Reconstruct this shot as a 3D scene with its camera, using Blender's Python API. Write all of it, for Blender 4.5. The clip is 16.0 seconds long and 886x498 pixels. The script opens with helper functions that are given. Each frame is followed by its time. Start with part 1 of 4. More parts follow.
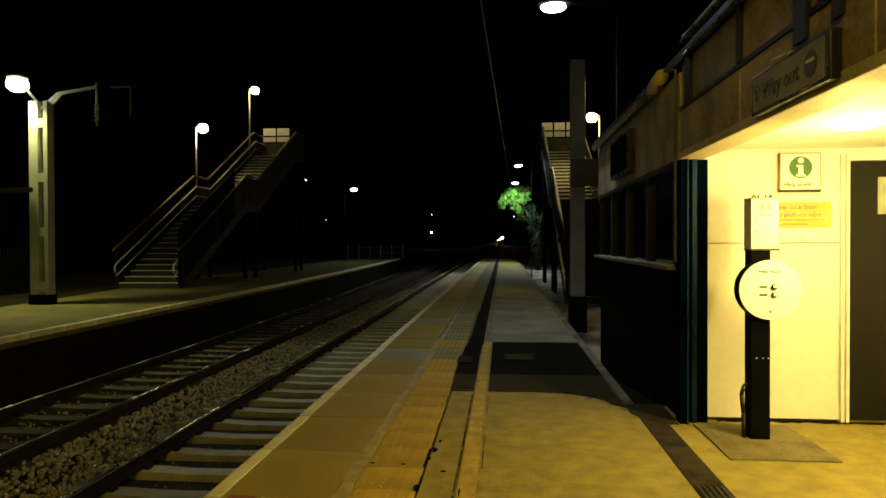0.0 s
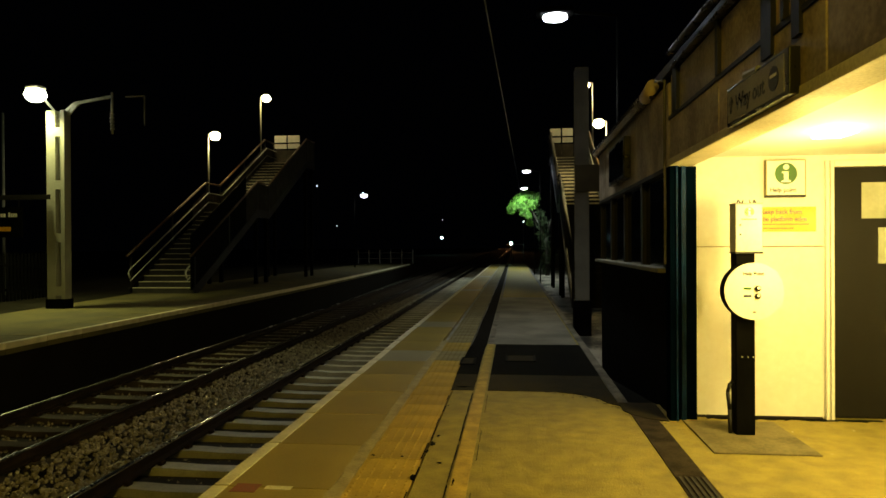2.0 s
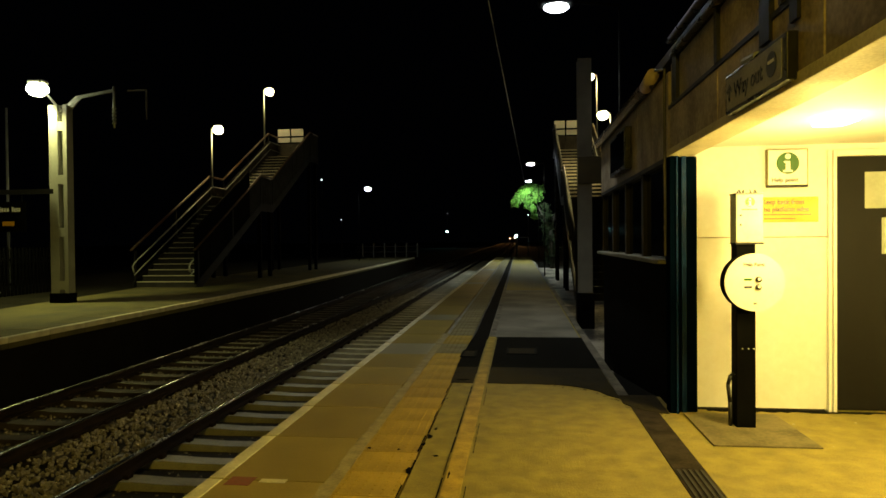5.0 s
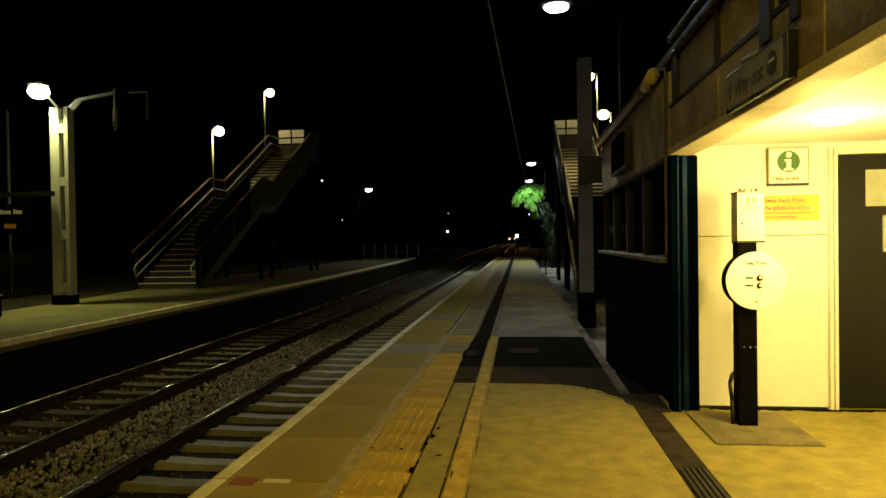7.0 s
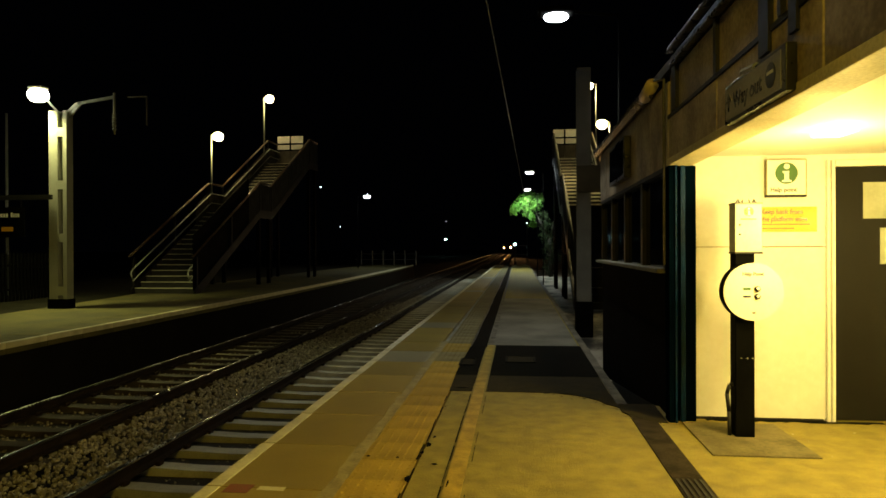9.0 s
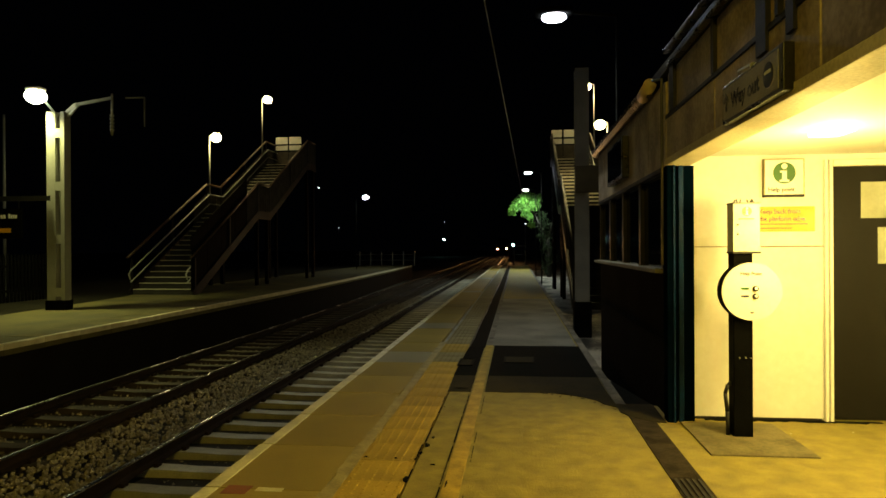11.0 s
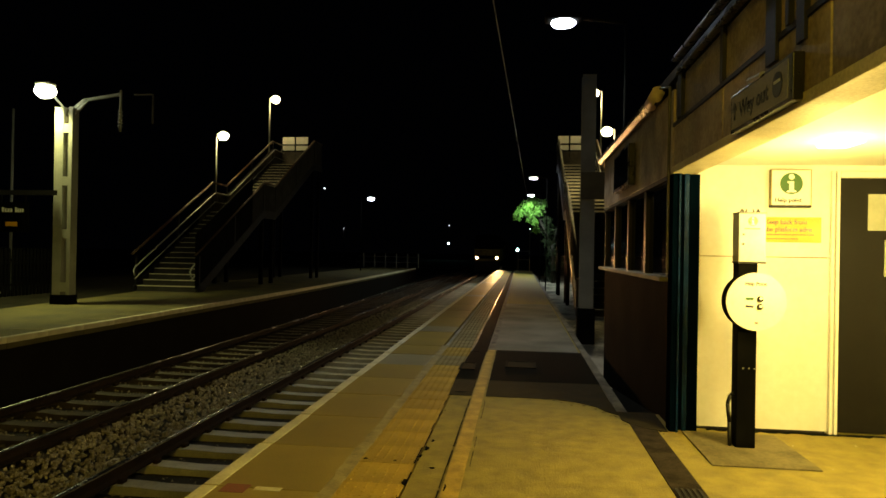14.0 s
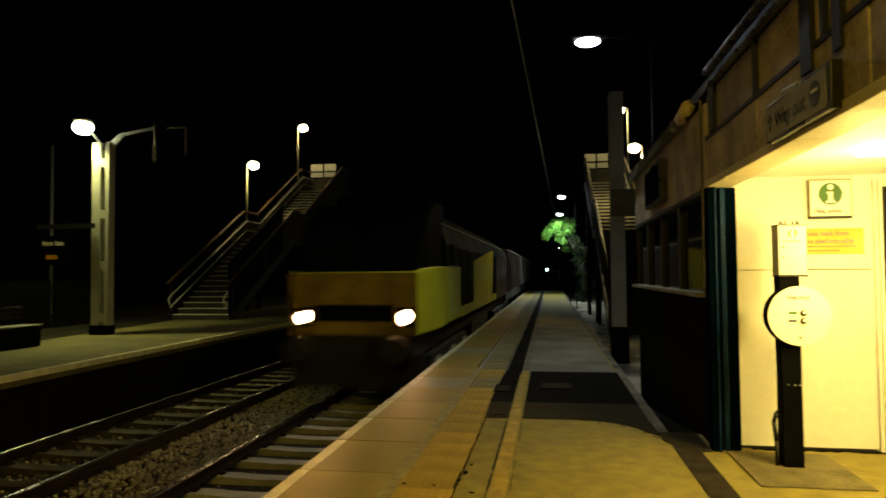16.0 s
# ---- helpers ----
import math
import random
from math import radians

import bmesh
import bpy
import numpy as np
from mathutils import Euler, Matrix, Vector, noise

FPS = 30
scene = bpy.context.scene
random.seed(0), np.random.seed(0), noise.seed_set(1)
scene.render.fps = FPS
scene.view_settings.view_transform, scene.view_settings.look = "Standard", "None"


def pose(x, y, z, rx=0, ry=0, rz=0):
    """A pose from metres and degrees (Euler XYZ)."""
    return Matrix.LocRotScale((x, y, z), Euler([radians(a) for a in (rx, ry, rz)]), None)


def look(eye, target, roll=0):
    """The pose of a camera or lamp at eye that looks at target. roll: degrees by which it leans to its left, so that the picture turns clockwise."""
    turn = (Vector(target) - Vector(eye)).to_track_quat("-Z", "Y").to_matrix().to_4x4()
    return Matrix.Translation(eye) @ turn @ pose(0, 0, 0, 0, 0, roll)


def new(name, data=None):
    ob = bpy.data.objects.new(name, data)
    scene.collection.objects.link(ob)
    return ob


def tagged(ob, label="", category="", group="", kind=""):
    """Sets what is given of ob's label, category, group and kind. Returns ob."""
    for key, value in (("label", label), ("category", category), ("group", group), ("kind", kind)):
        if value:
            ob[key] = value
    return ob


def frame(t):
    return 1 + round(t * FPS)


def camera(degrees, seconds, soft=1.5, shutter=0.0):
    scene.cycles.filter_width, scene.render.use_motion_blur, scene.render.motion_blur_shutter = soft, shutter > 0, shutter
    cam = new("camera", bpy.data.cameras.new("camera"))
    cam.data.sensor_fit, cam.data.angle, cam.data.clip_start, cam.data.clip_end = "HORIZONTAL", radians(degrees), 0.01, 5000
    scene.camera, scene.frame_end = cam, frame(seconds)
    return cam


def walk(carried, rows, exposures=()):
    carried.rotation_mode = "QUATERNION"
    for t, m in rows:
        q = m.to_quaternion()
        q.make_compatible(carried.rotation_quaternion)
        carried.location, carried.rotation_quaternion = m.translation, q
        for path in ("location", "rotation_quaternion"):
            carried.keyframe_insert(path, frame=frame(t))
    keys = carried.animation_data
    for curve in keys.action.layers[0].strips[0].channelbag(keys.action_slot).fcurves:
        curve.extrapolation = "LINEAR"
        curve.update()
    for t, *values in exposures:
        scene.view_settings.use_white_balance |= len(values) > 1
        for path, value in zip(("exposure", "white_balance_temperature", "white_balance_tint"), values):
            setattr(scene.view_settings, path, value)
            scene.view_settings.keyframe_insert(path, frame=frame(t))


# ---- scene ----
cam = camera(68.0, 16.0, soft=1.6, shutter=0.9)
PATH = [
    (0, (-0.184, 0.2, 1.527), (-0.365, 2.192, 1.503), -0.2),
    (0.5, (-0.156, 0.115, 1.52), (-0.339, 2.106, 1.503), -0.9),
    (1, (-0.084, 0.112, 1.511), (-0.284, 2.102, 1.498), 0.1),
    (1.5, (-0.053, 0.046, 1.509), (-0.273, 2.034, 1.507), -0.4),
    (2, (-0.056, -0.042, 1.514), (-0.27, 1.946, 1.507), -0.3),
    (2.5, (-0.015, -0.029, 1.503), (-0.231, 1.959, 1.49), -0.5),
    (3, (0.01, -0.003, 1.507), (-0.219, 1.984, 1.487), -0.5),
    (3.5, (0.006, 0.0, 1.5), (-0.224, 1.986, 1.474), -0.9),
    (4, (0.007, 0.01, 1.499), (-0.222, 1.997, 1.473), -0.3),
    (6.5, (0.001, 0.001, 1.501), (-0.232, 1.988, 1.473), -0.9),
    (7, (0.0, -0.003, 1.498), (-0.233, 1.983, 1.472), -0.8),
    (7.5, (-0.001, 0.006, 1.503), (-0.23, 1.993, 1.484), -0.6),
    (8, (-0.004, -0.001, 1.501), (-0.227, 1.986, 1.492), -0.5),
    (8.5, (-0.006, 0.002, 1.498), (-0.229, 1.989, 1.494), -0.0),
    (9, (-0.002, 0.001, 1.5), (-0.228, 1.988, 1.497), -0.2),
    (11.5, (0.0, 0.007, 1.497), (-0.221, 1.995, 1.497), -0.3),
    (12, (-0.001, 0.01, 1.493), (-0.221, 1.998, 1.496), -0.1),
    (12.5, (-0.004, 0.011, 1.493), (-0.226, 1.999, 1.498), -0.2),
    (13, (-0.009, 0.006, 1.494), (-0.233, 1.993, 1.499), 0.0),
    (13.5, (-0.006, 0.007, 1.496), (-0.234, 1.994, 1.503), -0.1),
    (14, (-0.001, 0.011, 1.495), (-0.235, 1.997, 1.504), 1.0),
    (14.5, (-0.004, 0.006, 1.5), (-0.23, 1.993, 1.534), -0.0),
    (15, (-0.01, 0.025, 1.494), (-0.234, 2.012, 1.542), -0.3),
    (15.5, (-0.026, 0.028, 1.492), (-0.272, 2.012, 1.555), -0.3),
    (16, (-0.037, 0.013, 1.491), (-0.356, 1.986, 1.567), -0.5),
]
walk(cam, [(t, look(eye, target, roll)) for t, eye, target, roll in PATH])

# ---- night sky and lamps ----
world = bpy.data.worlds.new("night")
scene.world = world
world.use_nodes = True
world.node_tree.nodes["Background"].inputs["Color"].default_value = (0.01, 0.012, 0.018, 1)
world.node_tree.nodes["Background"].inputs["Strength"].default_value = 0.02
scene.view_settings.exposure = 0.0


def point_lamp(name, at, watts, colour, size=0.1):
    data = bpy.data.lights.new(name, "POINT")
    data.energy, data.color, data.shadow_soft_size = watts, colour, size
    ob = new(name, data)
    ob.location = at
    return ob


def down_lamp(name, at, watts, colour, size=0.15, cone=150, target=None, blend=0.5):
    data = bpy.data.lights.new(name, "SPOT")
    data.energy, data.color, data.shadow_soft_size = watts, colour, size
    data.spot_size, data.spot_blend = radians(cone), blend
    ob = new(name, data)
    ob.matrix_world = look(at, target or (at[0], at[1] + 0.001, at[2] - 1))
    return ob


WARM, COOL, GREENISH, SODIUM = (1.0, 0.735, 0.18), (0.97, 1.0, 0.86), (1.0, 0.95, 0.32), (1.0, 0.78, 0.3)
point_lamp("alcove_light", (2.1, 4.65, 1.76), 84, WARM, 0.16)
# unseen fill light deeper in the alcove, added to brighten floor and wall
point_lamp("alcove_fill", (3.9, 2.5, 1.85), 330, WARM, 0.16)
down_lamp("platform_light_behind", (-0.7, -1.8, 5.2), 430, (1.0, 0.69, 0.05), cone=150, blend=1.0, target=(-0.2, 4.5, 0))
down_lamp("platform_light_near", (0.63, 10.8, 5.05), 200, COOL, cone=124, blend=0.75)
down_lamp("platform_light_mid", (0.62, 34, 5.2), 150, COOL, cone=140)
down_lamp("platform_light_end", (0.66, 44, 5.2), 1100, (0.85, 1.0, 0.85), cone=170)
down_lamp("mast_light_opposite", (-11.72, 14.9, 5.1), 1150, GREENISH, cone=124, blend=0.6)
down_lamp("platform_light_opposite_far", (-10.9, 47, 5.1), 90, COOL, cone=150)
down_lamp("stair_light_low_left", (-12.75, 26.9, 6.15), 240, SODIUM, cone=165)
down_lamp("stair_light_top_left", (-12.75, 32.8, 9.1), 260, SODIUM, cone=165)
down_lamp("stair_light_low_right", (3.38, 27.0, 6.3), 800, SODIUM, cone=165)
down_lamp("stair_light_top_right", (3.5, 33.0, 9.3), 800, SODIUM, cone=165)


# ---- materials ----
def mat(name, base, other=None, rough=0.7, metal=0.0, grain=60.0, patch=1.5, bump=0.15, wear=0.5, random_tint=0.0, spec=0.5):
    """Two scales of variation between base and other; fine grain as relief."""
    m = bpy.data.materials.new(name)
    m.use_nodes = True
    nt = m.node_tree
    n, l = nt.nodes, nt.links
    b = n["Principled BSDF"]
    other = other or tuple(c * 0.6 for c in base)
    co = n.new("ShaderNodeTexCoord")
    big, small = n.new("ShaderNodeTexNoise"), n.new("ShaderNodeTexNoise")
    big.inputs["Scale"].default_value, big.inputs["Detail"].default_value = patch, 6
    small.inputs["Scale"].default_value, small.inputs["Detail"].default_value = grain, 4
    for t in (big, small):
        l.new(co.outputs["Object"], t.inputs["Vector"])
    add = n.new("ShaderNodeMath")
    add.operation = "MULTIPLY_ADD"
    l.new(small.outputs["Fac"], add.inputs[0])
    add.inputs[1].default_value = 0.5
    l.new(big.outputs["Fac"], add.inputs[2])
    ramp = n.new("ShaderNodeValToRGB")
    ramp.color_ramp.elements[0].position, ramp.color_ramp.elements[1].position = 0.75 - wear * 0.3, 0.75 + wear * 0.3
    ramp.color_ramp.elements[0].color, ramp.color_ramp.elements[1].color = (*base, 1), (*other, 1)
    l.new(add.outputs[0], ramp.inputs["Fac"])
    colour = ramp.outputs["Color"]
    if random_tint:
        info, hsv, mr = n.new("ShaderNodeObjectInfo"), n.new("ShaderNodeHueSaturation"), n.new("ShaderNodeMapRange")
        l.new(info.outputs["Random"], mr.inputs["Value"])
        mr.inputs["To Min"].default_value, mr.inputs["To Max"].default_value = 1 - random_tint, 1 + random_tint
        l.new(mr.outputs["Result"], hsv.inputs["Value"])
        l.new(colour, hsv.inputs["Color"])
        colour = hsv.outputs["Color"]
    l.new(colour, b.inputs["Base Color"])
    b.inputs["Metallic"].default_value = metal
    b.inputs["Specular IOR Level"].default_value = spec
    rr = n.new("ShaderNodeMapRange")
    l.new(add.outputs[0], rr.inputs["Value"])
    rr.inputs["From Min"].default_value, rr.inputs["From Max"].default_value = 0.4, 1.1
    rr.inputs["To Min"].default_value, rr.inputs["To Max"].default_value = max(0.03, rough - 0.12), min(1, rough + 0.12)
    l.new(rr.outputs["Result"], b.inputs["Roughness"])
    if bump:
        bp = n.new("ShaderNodeBump")
        bp.inputs["Strength"].default_value, bp.inputs["Distance"].default_value = bump, 0.01
        l.new(add.outputs[0], bp.inputs["Height"])
        l.new(bp.outputs["Normal"], b.inputs["Normal"])
    return m


def glow(name, colour, strength):
    m = bpy.data.materials.new(name)
    m.use_nodes = True
    b = m.node_tree.nodes["Principled BSDF"]
    b.inputs["Base Color"].default_value = (*colour, 1)
    b.inputs["Emission Color"].default_value = (*colour, 1)
    b.inputs["Emission Strength"].default_value = strength
    return m


def glass(name, tint=(0.004, 0.005, 0.006)):
    m = bpy.data.materials.new(name)
    m.use_nodes = True
    b = m.node_tree.nodes["Principled BSDF"]
    b.inputs["Base Color"].default_value = (*tint, 1)
    b.inputs["Roughness"].default_value = 0.06
    return m


ASPHALT = mat("asphalt", (0.18, 0.145, 0.028), (0.34, 0.275, 0.06), 0.8, grain=75, patch=6, bump=1.0, wear=0.75)
ASPHALT_OPPOSITE = mat("worn_dark_asphalt", (0.06, 0.056, 0.018), (0.13, 0.115, 0.035), 0.9, grain=60, patch=0.9, bump=0.8, wear=0.5)
ASPHALT_MID = mat("old_tar_and_corner_shade", (0.022, 0.019, 0.011), (0.04, 0.033, 0.018), 0.9, spec=0.1, grain=90, patch=3, bump=0.8)
ASPHALT_DARK = mat("fresh_asphalt_and_shade", (0.007, 0.007, 0.007), (0.012, 0.012, 0.011), 0.95, spec=0.02, grain=110, patch=1.2, bump=0.5)
ASPHALT_PALE = mat("lamp_pool_asphalt", (0.11, 0.105, 0.085), (0.25, 0.24, 0.2), 0.85, grain=50, patch=1.1, bump=0.4)
SLAB = mat("platform_slab", (0.25, 0.185, 0.036), (0.35, 0.265, 0.06), 0.6, grain=70, patch=1.0, bump=0.3, random_tint=0.1)
SLAB_GREY = mat("grey_slab", (0.22, 0.2, 0.13), (0.3, 0.28, 0.18), 0.5, grain=70, patch=1.0, bump=0.3, random_tint=0.12)
TACTILE = mat("tactile_paving", (0.46, 0.31, 0.03), (0.31, 0.215, 0.03), 0.75, grain=80, patch=2, bump=0.3, random_tint=0.12)
TACTILE_OLIVE = mat("olive_tactile_paving", (0.25, 0.22, 0.11), (0.18, 0.155, 0.075), 0.8, grain=80, patch=2, bump=0.3, random_tint=0.12)
MORTAR = mat("mortar", (0.24, 0.2, 0.1), (0.4, 0.34, 0.18), 0.9, grain=40, patch=6, bump=0.6)
YELLOW_LINE = mat("yellow_line_paint", (0.48, 0.33, 0.018), (0.3, 0.21, 0.025), 0.65, grain=60, patch=7, bump=0.4)
WHITE_LINE = mat("white_edge_paint", (0.8, 0.76, 0.56), (0.58, 0.54, 0.38), 0.7, grain=50, patch=3, bump=0.3)
KERB = mat("stained_kerb", (0.22, 0.2, 0.16), (0.07, 0.065, 0.055), 0.85, grain=30, patch=2.5, bump=0.4)
CONCRETE = mat("concrete", (0.3, 0.29, 0.27), (0.2, 0.19, 0.17), 0.85, grain=50, patch=2, bump=0.3, random_tint=0.15)
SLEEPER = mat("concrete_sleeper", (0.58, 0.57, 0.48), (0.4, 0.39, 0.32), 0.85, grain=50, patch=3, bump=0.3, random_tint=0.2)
BALLAST = mat("ballast_stone", (0.17, 0.15, 0.115), (0.38, 0.35, 0.28), 0.9, grain=25, patch=8, bump=0.5)
BED = mat("ballast_bed", (0.012, 0.01, 0.009), (0.04, 0.035, 0.03), 0.95, grain=35, patch=5, bump=1.0)
RUST = mat("rusty_rail_side", (0.015, 0.01, 0.008), (0.028, 0.018, 0.012), 0.85, spec=0.1, grain=40, patch=4)
STEEL = mat("polished_rail_head", (0.6, 0.6, 0.62), (0.5, 0.5, 0.5), 0.24, metal=1.0, grain=30, patch=2, bump=0.02)
EARTH = mat("dark_earth", (0.03, 0.035, 0.02), (0.06, 0.055, 0.04), 0.95, grain=10, patch=0.8, bump=1.0)
WALL_WHITE = mat("white_wall_panel", (0.8, 0.8, 0.8), (0.7, 0.69, 0.66), 0.5, grain=18, patch=1.6, bump=0.12, wear=0.8)
CEILING_WHITE = mat("white_ceiling_board", (0.82, 0.82, 0.82), (0.77, 0.77, 0.76), 0.6, grain=30, patch=1.2, bump=0.05)
PANEL_STONE = mat("weathered_brown_panel", (0.42, 0.34, 0.23), (0.17, 0.13, 0.085), 0.5, grain=30, patch=2.6, bump=0.3, wear=0.6, random_tint=0.25)
DARK_TRIM = mat("black_trim_paint", (0.008, 0.008, 0.008), (0.015, 0.014, 0.013), 0.5, spec=0.3, grain=40, patch=3)
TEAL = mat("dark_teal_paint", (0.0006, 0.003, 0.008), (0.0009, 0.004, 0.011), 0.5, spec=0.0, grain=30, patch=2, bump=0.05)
TEAL_HIGHLIGHT = mat("teal_highlight_paint", (0.006, 0.03, 0.11), (0.003, 0.014, 0.05), 0.35, spec=0.15, grain=30, patch=3, bump=0.1)
DOOR_GREY = mat("dark_grey_door_paint", (0.007, 0.006, 0.005), (0.01, 0.009, 0.0075), 0.55, spec=0.15, grain=40, patch=2, bump=0.05)
BLACK = mat("black_paint", (0.002, 0.002, 0.002), (0.004, 0.004, 0.004), 0.6, spec=0.02, grain=40, patch=3, bump=0.05)
SIGN_BLACK = mat("sign_black", (0.006, 0.006, 0.006), (0.01, 0.01, 0.01), 0.3, grain=40, patch=3, bump=0.02)
SIGN_WHITE = mat("sign_white", (0.8, 0.8, 0.78), (0.74, 0.74, 0.7), 0.4, grain=40, patch=3, bump=0.02)
NOTICE = mat("greyish_paper", (0.4, 0.42, 0.34), (0.33, 0.35, 0.27), 0.6, grain=40, patch=4, bump=0.02)
# sign white darkened for the call box, to offset the close lamp
SIGN_CREAM = mat("dulled_box_paint", (0.58, 0.58, 0.53), (0.5, 0.5, 0.45), 0.45, grain=40, patch=3, bump=0.02)
SIGN_GREEN = mat("sign_green", (0.014, 0.105, 0.004), (0.014, 0.09, 0.004), 0.4, grain=40, patch=3, bump=0.02)
SIGN_YELLOW = mat("sign_yellow", (0.78, 0.4, 0.01), (0.7, 0.36, 0.01), 0.4, grain=40, patch=3, bump=0.02)
SIGN_GREY = mat("sign_grey", (0.2, 0.2, 0.2), (0.16, 0.16, 0.16), 0.4, grain=40, patch=3, bump=0.02)
GALV = mat("galvanised_steel", (0.5, 0.52, 0.5), (0.36, 0.38, 0.36), 0.5, metal=0.3, grain=40, patch=2, bump=0.05)
GREY_PAINT = mat("grey_paint", (0.42, 0.43, 0.4), (0.32, 0.33, 0.3), 0.55, grain=40, patch=1.5, bump=0.1)
BROWN_RAIL = mat("brown_rail_paint", (0.1, 0.06, 0.035), (0.07, 0.042, 0.025), 0.5, grain=30, patch=2)
STAIR_SIDE = mat("weathered_side_panel", (0.1, 0.085, 0.065), (0.03, 0.026, 0.02), 0.75, grain=20, patch=1.2, bump=0.2)
NOSING = mat("pale_stair_nosing", (0.6, 0.56, 0.44), (0.45, 0.42, 0.33), 0.7, grain=50, patch=3)
PIPE_GREY = mat("grey_plastic_pipe", (0.09, 0.085, 0.08), (0.06, 0.058, 0.055), 0.22, grain=30, patch=2)
TRENCH = mat("damp_tar_fill", (0.01, 0.01, 0.01), (0.02, 0.02, 0.019), 0.38, grain=70, patch=2, bump=1.0, spec=0.5)
SIGN_TEXT = mat("sign_dark_grey_text", (0.04, 0.04, 0.04), (0.05, 0.05, 0.05), 0.5, bump=0.0)
SIGN_DULL = mat("dull_sign_face", (0.3, 0.28, 0.24), (0.22, 0.21, 0.18), 0.4, grain=40, patch=3, bump=0.02)
SIGN_BLUE = mat("sign_blue", (0.02, 0.03, 0.09), (0.02, 0.025, 0.07), 0.5, bump=0.0)
# darker copy of the loco yellow: shade on the front, put into colour
LOCO_FRONT_SHADE = mat("shaded_front_yellow", (0.27, 0.19, 0.012), (0.14, 0.09, 0.009), 0.55, grain=15, patch=2.0, bump=0.08)
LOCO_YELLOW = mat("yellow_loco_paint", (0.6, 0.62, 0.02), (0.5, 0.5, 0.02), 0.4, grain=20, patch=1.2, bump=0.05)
LOCO_MAROON = mat("dark_maroon_loco_paint", (0.05, 0.008, 0.008), (0.03, 0.006, 0.006), 0.4, grain=20, patch=1.2, bump=0.05)
LOCO_BLACK = mat("black_loco_paint", (0.002, 0.002, 0.002), (0.004, 0.004, 0.004), 0.6, spec=0.02, grain=20, patch=1.5, bump=0.05)
UNDERFRAME = mat("grimy_underframe", (0.006, 0.0055, 0.005), (0.012, 0.011, 0.01), 0.8, grain=30, patch=3)
WAGON_GREY = mat("grey_wagon_paint", (0.11, 0.085, 0.1), (0.06, 0.045, 0.055), 0.6, grain=20, patch=1.0, bump=0.1)
# darker sleeper copy: weak light on the farther sleepers, put into the colour
SLEEPER_DIM = mat("dim_sleeper", (0.07, 0.055, 0.04), (0.04, 0.03, 0.024), 0.9, grain=50, patch=3, bump=0.3, random_tint=0.2)
MAST_DULL = mat("dull_mast_paint", (0.15, 0.15, 0.14), (0.1, 0.1, 0.095), 0.6, grain=40, patch=1.5, bump=0.1)
WINDOW = glass("dark_window_glass")
LEAF = mat("leaf_green", (0.04, 0.13, 0.012), (0.07, 0.19, 0.015), 0.6, grain=3, patch=6, bump=0.1)
# ivy's leaf green is darkened for foliage that gets little light
IVY = mat("shaded_ivy_leaf", (0.008, 0.016, 0.006), (0.014, 0.026, 0.008), 0.6, spec=0.2, grain=3, patch=6, bump=0.1)
BARK = mat("bark", (0.008, 0.007, 0.005), (0.015, 0.012, 0.009), 0.9, grain=15, patch=4, bump=0.6)
COOL_GLOW, GREEN_GLOW = glow("cool_lamp_glow", (0.85, 0.95, 1.0), 40), glow("greenish_lamp_glow", (1.0, 1.0, 0.6), 40)
SODIUM_GLOW, ALCOVE_GLOW = glow("warm_lamp_glow", (1.0, 0.8, 0.35), 40), glow("alcove_lamp_glow", (1.0, 0.95, 0.55), 12)
HEAD_GLOW, SIGNAL_GLOW = glow("headlight_glow", (1.0, 0.5, 0.16), 120000), glow("signal_glow", (0.5, 1.0, 0.85), 30)
FAINT_GLOW = glow("distant_lamp_glow", (0.9, 0.95, 1.0), 4)


# ---- mesh tools ----
def box(bm, x0, x1, y0, y1, z0, z1, bevel=0.0):
    r = bmesh.ops.create_cube(bm, size=1.0, matrix=Matrix.Translation(((x0 + x1) / 2, (y0 + y1) / 2, (z0 + z1) / 2)) @ Matrix.Diagonal((abs(x1 - x0), abs(y1 - y0), abs(z1 - z0), 1)))
    if bevel:
        es = {e for v in r["verts"] for e in v.link_edges}
        bmesh.ops.bevel(bm, geom=list(es), offset=bevel, segments=2, profile=0.5, affect="EDGES")
    return bm


def rod(bm, a, b, r0, r1=None, seg=10):
    a, b = Vector(a), Vector(b)
    d = b - a
    m = Matrix.Translation((a + b) / 2) @ d.to_track_quat("Z", "Y").to_matrix().to_4x4()
    bmesh.ops.create_cone(bm, cap_ends=True, segments=seg, radius1=r0, radius2=r0 if r1 is None else r1, depth=d.length, matrix=m)
    return bm


def beam(bm, a, b, w, h):
    """A square bar from a to b, w across and h upright."""
    a, b = Vector(a), Vector(b)
    d = b - a
    m = Matrix.Translation((a + b) / 2) @ d.to_track_quat("Y", "Z").to_matrix().to_4x4() @ Matrix.Diagonal((w, d.length, h, 1))
    bmesh.ops.create_cube(bm, size=1.0, matrix=m)
    return bm


def prism(bm, pts, axis, a, b):
    """A closed outline of (u, v) points, drawn out along the axis from a to b."""
    def at(u, v, w):
        return {"x": (w, u, v), "y": (u, w, v), "z": (u, v, w)}[axis]
    lo = [bm.verts.new(at(u, v, a)) for u, v in pts]
    hi = [bm.verts.new(at(u, v, b)) for u, v in pts]
    bm.faces.new(lo)
    bm.faces.new(hi[::-1])
    for i in range(len(pts)):
        j = (i + 1) % len(pts)
        bm.faces.new((lo[j], lo[i], hi[i], hi[j]))
    bmesh.ops.recalc_face_normals(bm, faces=bm.faces[:])
    return bm


